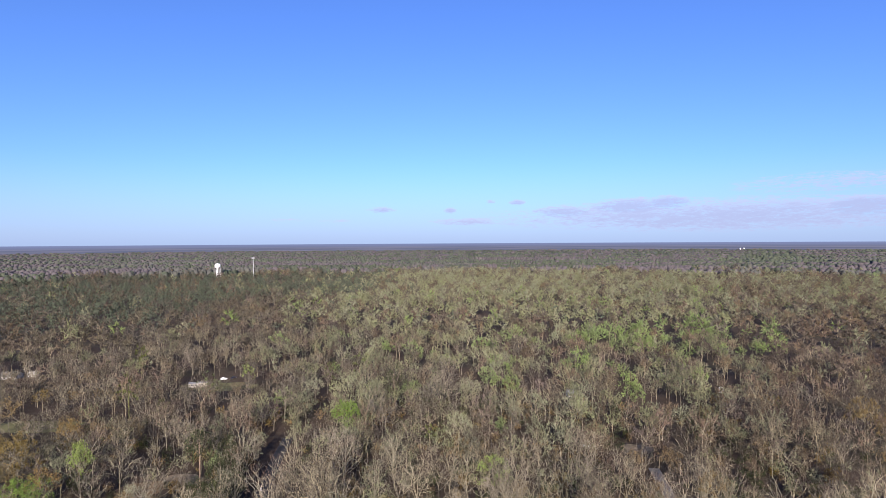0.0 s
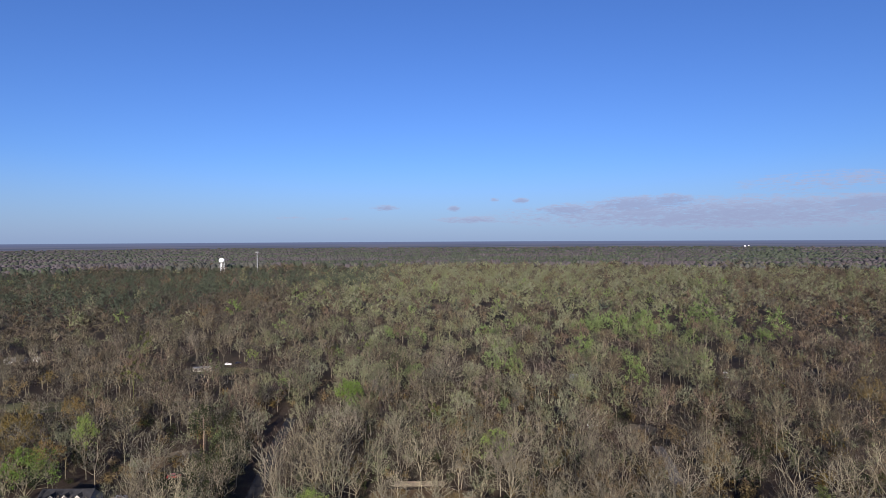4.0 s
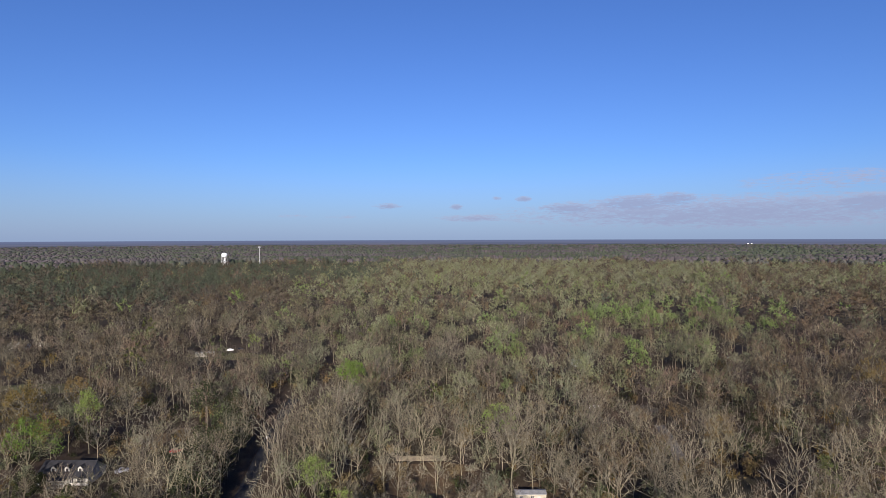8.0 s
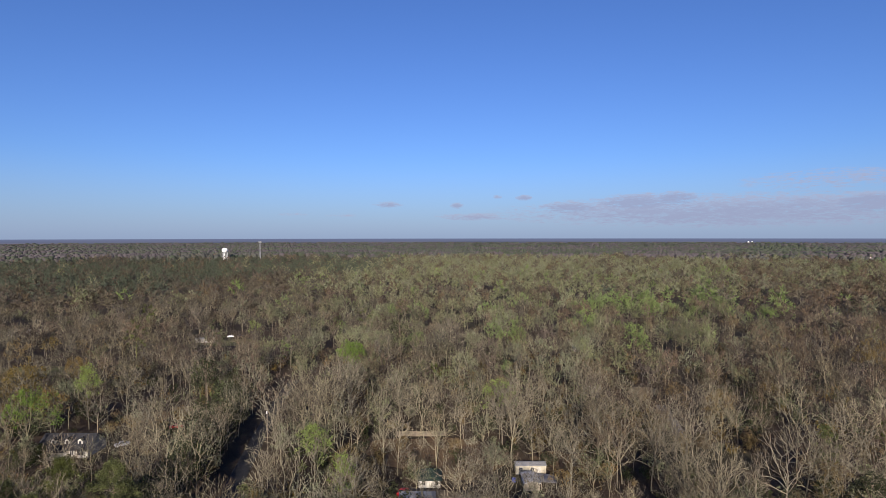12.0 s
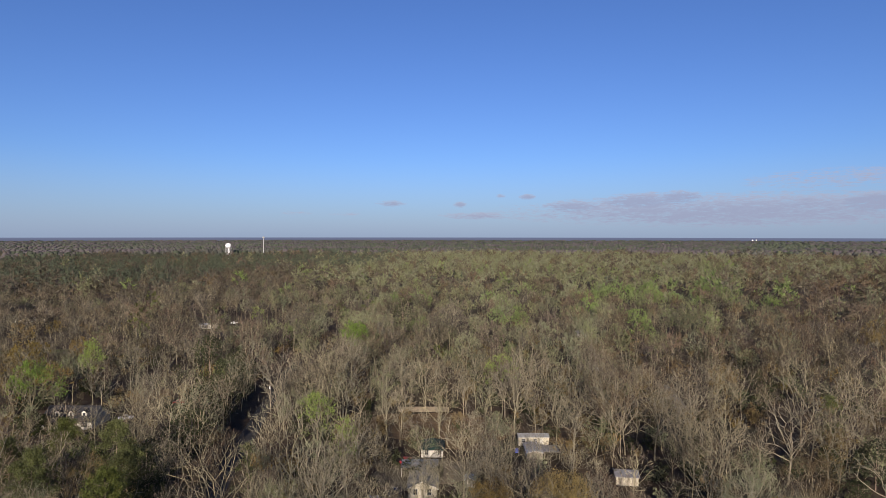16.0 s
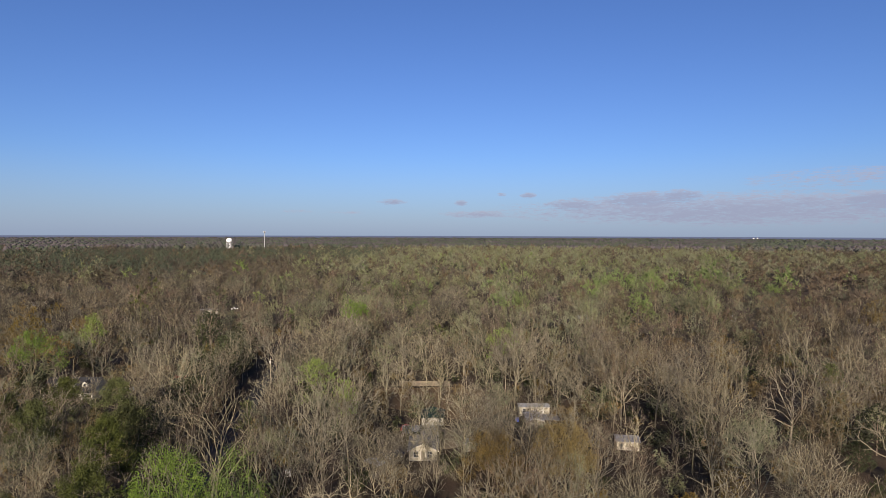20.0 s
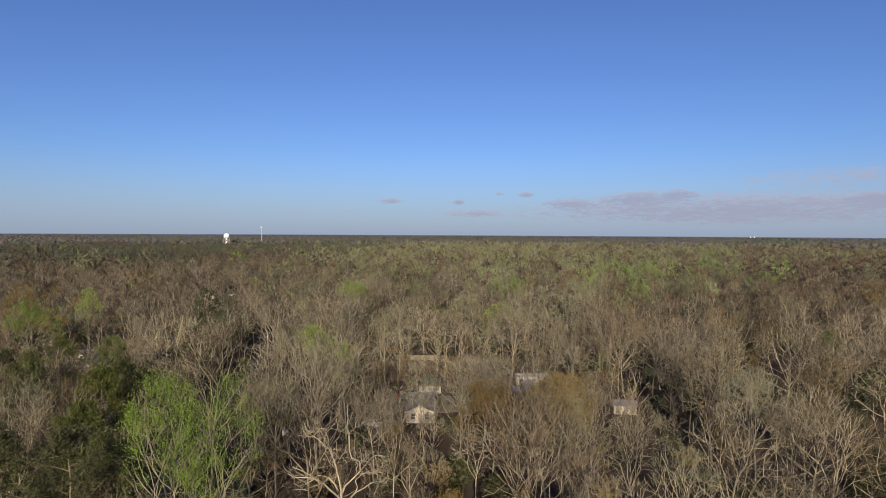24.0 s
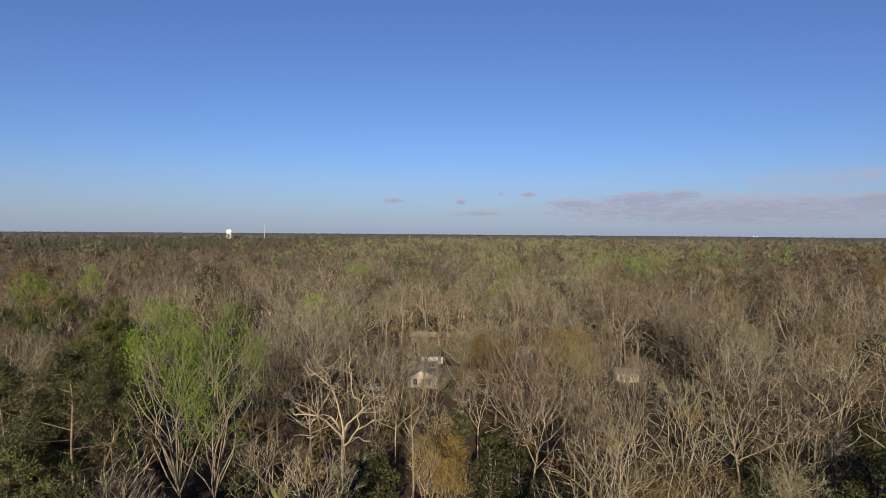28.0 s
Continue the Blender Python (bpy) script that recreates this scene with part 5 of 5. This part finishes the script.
def strip(name, label, pts, width, material, z, category):
    bm = bmesh.new()
    rows = []
    for i, (px, py) in enumerate(pts):
        ax, ay = pts[max(i - 1, 0)]
        bx, by = pts[min(i + 1, len(pts) - 1)]
        n = Vector((by - ay, ax - bx, 0)).normalized() * width / 2
        rows.append([bm.verts.new((px + k * n.x, py + k * n.y, zz)) for k, zz in ((-1, 0), (-0.97, z), (0.97, z), (1, 0))])
    for a, b in zip(rows, rows[1:]):
        for i in range(3):
            bm.faces.new((a[i], a[i + 1], b[i + 1], b[i]))
    tagged(part(name, bm, material, None), label, category, kind="structure")


# ---- ground patches and roads ----
strip("road", "narrow dark asphalt road through the woods", ROAD, 4.8, ASPHALT, 0.06, "road")
strip("driveway", "pale gravel driveway in the woods", [(80, 192), (84, 210), (86.5, 228)], 4.2, GRAVEL, 0.05, "driveway")
strip("house_drive", "sandy driveway beside the white house", [(-19, 116), (-15, 121), (-11.5, 130), (-11, 141)], 3.4, SANDY, 0.045, "driveway")
patch("yard", "yard strewn with orange-brown leaf litter", -1, 176, 22, 16, LITTER, 1)
patch("yard_by_trailer", "rusty leaf litter behind the trailer", 36, 171, 9, 8, LITTER, 2, 0.036)
patch("yard_of_cottage", "sandy yard between the small houses", -5, 143, 12, 10, SANDY, 3, 0.042)
patch("woods_gap", "orange-brown litter in a gap of the woods", -1, 82, 3.5, 6, LITTER, 4)
patch("clearing", "bare orange soil in a clearing", -109, 214, 10, 6, LITTER, 5)
patch("soil_clearing", "bare brown soil behind the house", -97, 222, 9, 5, SANDY, 6)
patch("field", "olive winter grass field among the trees", -200, 289, 26, 9, LAWN, 7, category="field")
patch("lawn", "greenish lawn before the far trailer", -138, 366, 22, 12, LAWN, 8, category="lawn")
patch("tan_clearing", "dry tan grass clearing by the gravel drive", 87, 249, 8, 6, SANDY, 9)

# ---- the house with dormers ----
h = house("dormer_house", "white single-storey house with a dark shingle roof and dormers", -115.3, 174, 15.6, 9.5, 2.75, 3.3, WHITE, SHINGLE)
for dx in (-3.6, 0.6, 4.6):
    dormer(h, dx, 1.5, 3.55, 1.5, 1.25, 1.9)
for wx, ww in ((5.5, 1.9), (2.9, 0.9), (-6.6, 0.9), (-4.6, 0.9)):
    window(h, wx, 0.95, ww, 1.25, 0)
door(h, -5.6, 0)
boxes("porch_floor", BOARD, h, (-3.2, 1.8, -1.9, -0.02, 0.0, 0.28))
bm = bmesh.new()
slab(bm, [(-3.4, -2.1, 2.45), (2.0, -2.1, 2.45), (2.0, -0.42, 2.62), (-3.4, -0.42, 2.62)], 0.1)
part("porch_roof", bm, SHINGLE, h)
for px in (-3.1, -1.5, 0.1, 1.7):
    boxes("porch_post", WHITE, h, (px - 0.07, px + 0.07, -1.85, -1.71, 0.28, 2.34))
car("pickup_truck", "grey pickup truck parked behind the house", -102.5, 184, 35, GREYPAINT, True)
car("parked_car", "red car half hidden by branches beside the clearing", -93, 201, 10, REDPAINT)

# ---- small houses by the yard ----
h = house("green_roofed_cottage", "small white cottage with a dark green roof", -3.4, 152.6, 5.8, 6, 2.5, 1.7, WHITE, GREENROOF, "x", 0.5, 0, True)
for px in (-2.4, -1.0, 0.0, 1.0, 2.4):
    boxes("porch_post", WHITE, h, (px - 0.09, px + 0.09, -0.42, -0.24, 0.0, 2.3))
door(h, 0.5, 0, 1.0, 2.0, WHITE)
window(h, -1.5, 0.8, 1.0, 1.3, 0)
window(h, 2.0, 0.8, 0.8, 1.3, 0)
root = hold("carport", "low carport with a flat grey roof on white posts", "carport")
root.matrix_world = pose(-6.2, 142.5, 0)
bm = bmesh.new()
slab(bm, [(-4.6, -2.4, 2.35), (4.6, -2.4, 2.35), (4.6, 2.4, 2.6), (-4.6, 2.4, 2.6)], 0.12)
part("roof", bm, TIN, root)
for px, py in ((-4.4, -2.2), (0, -2.2), (4.4, -2.2), (-4.4, 2.2), (0, 2.2), (4.4, 2.2)):
    boxes("post", WHITE, root, (px - 0.07, px + 0.07, py - 0.07, py + 0.07, -0.02, 2.25))
car("parked_car", "small red car parked between the cottage and carport", -10.2, 149.0, 70, REDPAINT)
h = house("white_house", "small white house with a front gable and grey roof", -5.0, 128.5, 6.4, 9, 2.6, 1.5, CREAM, GREYROOF, "y", 0.4)
window(h, 1.5, 0.9, 0.9, 1.3, 0)
window(h, -1.6, 0.9, 0.9, 1.3, 0)
door(h, 0.0, 0, 0.95, 2.05, BOARD)
car("parked_car", "dark car parked on the sandy drive by the white house", -11.6, 130.5, 205, DARKPAINT)
car("parked_car", "dark blue-grey car in the shade of trees", -15.6, 126.5, 150, GREYPAINT)
h = house("lean_to_shed", "small white shed with a pale gabled roof", 5.8, 134.0, 2.6, 2.8, 1.9, 0.6, BOARD, TIN, "y", 0.25)
door(h, 0, 0, 0.9, 1.75, BOARD)

root = hold("utility_box", "small white utility box in a gap of the woods", "box")
root.matrix_world = pose(-33, 120, 0)
boxes("body", WHITE, root, (-0.55, 0.55, -0.4, 0.4, 0.08, 1.25))
boxes("lid", TIN, root, (-0.62, 0.62, -0.47, 0.47, 1.253, 1.34))
boxes("base", DARKTIN, root, (-0.6, 0.6, -0.45, 0.45, -0.03, 0.077))

# ---- trailer and sheds ----
h = house("trailer_home", "weathered cream trailer home with a stained metal roof", 25.0, 161.2, 8.6, 3.2, 2.6, 0.45, CREAM, TIN, "x", 0.15)
window(h, -2.8, 1.1, 0.9, 0.9, 0)
window(h, 0.4, 1.1, 0.9, 0.9, 0)
door(h, 2.2, 0, 0.85, 1.95, WHITE)
h = house("tin_roofed_shed", "low shed with a pale rust-stained tin roof", 23.7, 150.5, 4.2, 6.8, 2.2, 0.5, BOARD, PALETIN, "y", 0.2)
for i in range(5):
    boxes("roof_seam", GALV, h, (-2.2, 2.2, 0.3 + i * 1.5, 0.36 + i * 1.5, 2.1, 2.18))
root = hold("open_carport", "dark tin-roofed lean-to beside the shed", "carport")
root.matrix_world = pose(28.3, 154, 0)
bm = bmesh.new()
slab(bm, [(-2.2, -2.6, 2.1), (2.2, -2.6, 1.9), (2.2, 2.6, 1.9), (-2.2, 2.6, 2.1)], 0.08)
part("roof", bm, DARKTIN, root)
for px, py in ((-2, -2.4), (2, -2.4), (-2, 2.4), (2, 2.4)):
    boxes("post", BOARD, root, (px - 0.06, px + 0.06, py - 0.06, py + 0.06, -0.02, 1.86))
root = hold("plastic_drum", "blue plastic drum standing beside the trailer", "drum")
root.matrix_world = pose(19.6, 156.5, 0)
bm = bmesh.new()
rod(bm, 0, 0, 0, 1.0, 0.5, 0.5, 14)
part("barrel", bm, BLUE, root)
bm = bmesh.new()
rod(bm, 0, 0, 0.98, 1.05, 0.53, 0.53, 14)
part("rim", bm, BLUE, root)
h = house("board_shed", "weathered grey board shed with a sagging tin roof", 43.2, 135.4, 5.2, 4.2, 2.3, 0.7, BOARD, DARKTIN, "x", 0.3, -8)
for i in range(10):
    boxes("board", BOARD if i % 3 else CREAM, h, (-2.55 + i * 0.51, -2.09 + i * 0.51, -0.05, -0.004, 0.12, 2.25 - 0.1 * (i % 2)))

# ---- the long fence ----
root = hold("board_fence", "pale board privacy fence along the yard", "fence")
root.matrix_world = pose(-15.5, 192.3, 0)
for i in range(7):
    x0 = i * 2.42
    boxes("fence_post", FENCE, root, (x0 - 0.06, x0 + 0.06, 0.03, 0.15, -0.02, 1.9))
    boxes("panel", FENCE, root, *[(x0 + 0.02 + j * 0.24, x0 + 0.24 + j * 0.24, -0.02, 0.02, 0.06, 1.8 + 0.03 * ((i * 7 + j * 3) % 3)) for j in range(10)])

# ---- the road's pole ----
root = hold("utility_pole", "weathered wooden utility pole with a white fitting", "pole")
root.matrix_world = pose(-59.6, 195.5, 0)
bm = bmesh.new()
rod(bm, 0, 0, -0.05, 8.8, 0.17, 0.12)
part("shaft", bm, WOODPOLE, root)
boxes("crossarm", WOODPOLE, root, (-0.8, 0.8, -0.14, -0.05, 8.1, 8.2))
for px in (-0.7, 0.7):
    boxes("insulator", WHITE, root, (px - 0.05, px + 0.05, -0.15, -0.05, 8.2, 8.4))
bm = bmesh.new()
rod(bm, 0, -0.42, 6.9, 7.8, 0.26, 0.26)
part("transformer", bm, GALV, root, "pale steel transformer can")

# ---- places farther off ----
h = house("trailer_home", "pale trailer home beyond the lawn", -150, 364, 11, 4, 2.6, 0.5, CREAM, TIN, "x", 0.15, 12)
for wx in (-3.6, -1.2, 2.4):
    window(h, wx, 1.1, 0.9, 0.9, 0)
door(h, 0.7, 0, 0.85, 1.95, WHITE)
car("pickup_truck", "white pickup truck parked beyond the trailer", -141, 384, 12, WHITEPAINT, True)
car("parked_car", "dark car parked beside a white pickup", -135.5, 387, 60, DARKPAINT)
h = house("grey_house", "low house with a blue-grey roof among bare trees", -287, 388, 12, 8, 2.6, 2.2, WHITE, GREYROOF)
for wx in (-4, -1.5, 3.5):
    window(h, wx, 1.0, 1.0, 1.2, 0)
door(h, 1.2, 0)
h = house("grey_shed", "small grey-roofed shed beside the far house", -276, 396, 5, 5, 2.3, 1.2, WHITE, GREYROOF)
window(h, 1.0, 0.9, 0.9, 1.1, 0)
h = house("pale_cottage", "small pale cottage nearly hidden in the woods", 79, 333, 5.5, 5, 2.5, 1.5, WHITE, TIN)
window(h, -1.2, 0.9, 0.9, 1.2, 0)
door(h, 0.8, 0)
for i, (dx, dy) in enumerate(((-1.9, 0.0), (0.2, 0.5), (2.2, -0.1))):
    root = hold("storage_tank", "round white storage tank in the woods", "tank", "white storage tanks")
    root.matrix_world = pose(67 + dx, 252 + dy, 0)
    bm = bmesh.new()
    rod(bm, 0, 0, 0, 1.1, 0.55, 0.55, 16)
    part("drum", bm, STEEL, root)
    bm = bmesh.new()
    rod(bm, 0, 0, 1.09, 1.3, 0.55, 0.2, 16)
    part("lid", bm, STEEL, root)
root = hold("garden_arch", "white round garden arch at the edge of woods", "arch")
root.matrix_world = pose(170, 341, 0)
for py in (-0.5, 0.5):
    bm = bmesh.new()
    n = 20
    ring = []
    for i in range(n + 1):
        a = -0.6 + (math.pi + 1.2) * i / n
        c, s = math.cos(a), math.sin(a)
        ring.append([bm.verts.new((r * c, py + q, 1.55 + 1.2 * r * s)) for r, q in ((1.5, -0.1), (1.5, 0.1), (1.25, 0.1), (1.25, -0.1))])
    for a, b in zip(ring, ring[1:]):
        for i in range(4):
            bm.faces.new((a[i], a[(i + 1) % 4], b[(i + 1) % 4], b[i]))
    part("hoop", bm, GALV, root)
boxes("base", GALV, root, (-1.45, 1.45, -0.6, 0.6, -0.02, 0.32))

# ---- water tower and mast ----
root = hold("water_tower", "white steel water tower on legs above the trees", "water tower")
root.matrix_world = pose(-545, 1450, 0)
bm = bmesh.new()
rings = []
for i in range(13):
    a = -math.pi / 2 + math.pi * i / 12
    r, z = 7.0 * max(math.cos(a), 0.02) ** 0.6, 33.2 + 5.6 * math.sin(a)
    rings.append([bm.verts.new((r * math.cos(b), r * math.sin(b), z)) for b in np.linspace(0, 2 * math.pi, 28, endpoint=False)])
for a, b in zip(rings, rings[1:]):
    for i in range(28):
        j = (i + 1) % 28
        bm.faces.new((a[i], a[j], b[j], b[i]))
part("tank", bm, STEEL, root)
for i in range(6):
    a = i * math.pi / 3 + 0.3
    bm = bmesh.new()
    rod(bm, 6.3 * math.cos(a), 6.3 * math.sin(a), -0.1, 32.5, 0.36, 0.34)
    part("leg", bm, GALV, root)
bm = bmesh.new()
rod(bm, 0, 0, -0.1, 28.5, 0.8, 0.8, 14)
part("riser", bm, STEEL, root)
bm = bmesh.new()
rod(bm, 0, 0, 38.6, 39.6, 0.6, 0.4)
part("vent", bm, STEEL, root)
MASTSTEEL = surface("weathered_mast_steel", (0.20, 0.21, 0.22), (0.31, 0.32, 0.33), 0.5, 0.6, 0.2)
root = hold("antenna_mast", "tall grey antenna mast with a platform on top", "mast")
root.matrix_world = pose(-428, 1360, 0)
bm = bmesh.new()
rod(bm, 0, 0, -0.1, 57, 1.1, 0.7, 12)
part("shaft", bm, MASTSTEEL, root)
bm = bmesh.new()
rod(bm, 0, 0, 53.6, 54.2, 2.9, 2.9, 12)
part("platform", bm, MASTSTEEL, root)
for i in range(9):
    a = i * 2 * math.pi / 9
    x, y = 2.9 * math.cos(a), 2.9 * math.sin(a)
    boxes("antenna", MASTSTEEL, root, (x - 0.3, x + 0.3, y - 0.3, y + 0.3, 52.8, 56.2))
for dx in (0, 30):
    h = house("silo_house", "white grain building far off near the horizon", 2420 + dx, 4550, 8, 8, 24, 3, STEEL, STEEL, "y", 0.3)
    window(h, 0, 16, 3, 4, 0)


# ---- bushes under the trees ----
def bushes():
    rng = np.random.default_rng(404)
    protos = {k: [shrub(rng, 2.6, k) for _ in range(3)] for k in ("grey", "pine", "rust", "bud")}
    x, y = scatter(rng, 50, 330, 6.2, radians(42))
    w = rng.choice(4, len(x), p=[0.36, 0.28, 0.24, 0.12])
    for i, (kind, nm) in enumerate((("grey", "bare_undergrowth"), ("pine", "evergreen_undergrowth"), ("rust", "rusty_undergrowth"), ("bud", "budding_undergrowth"))):
        px, py = x[w == i], y[w == i]
        V, T, C, base = [], [], [], 0
        for bx, by in zip(px, py):
            v, t = protos[kind][int(rng.integers(3))][1]
            far = math.hypot(bx, by) > 120
            if far:
                t = t[rng.random(len(t)) < (0.35 if by < 220 else 0.18)]
            a, s = rng.uniform(0, 6.28), rng.uniform(0.6, 1.9) * (1.35 if far else 1.1)
            c, d = math.cos(a) * s, math.sin(a) * s
            V.append(np.stack([v[:, 0] * c - v[:, 1] * d + bx, v[:, 0] * d + v[:, 1] * c + by, v[:, 2] * s], -1))
            T.append(t + base)
            C.append(np.full(len(v), rng.random()))
            base += len(v)
        me = mesh_of(nm, np.concatenate(V), np.concatenate(T), TWIG["evergreen" if kind == "pine" else kind], np.concatenate(C))
        tagged(new(nm, me), "low tangled undergrowth on the forest floor", "undergrowth", kind="stuff")


bushes()
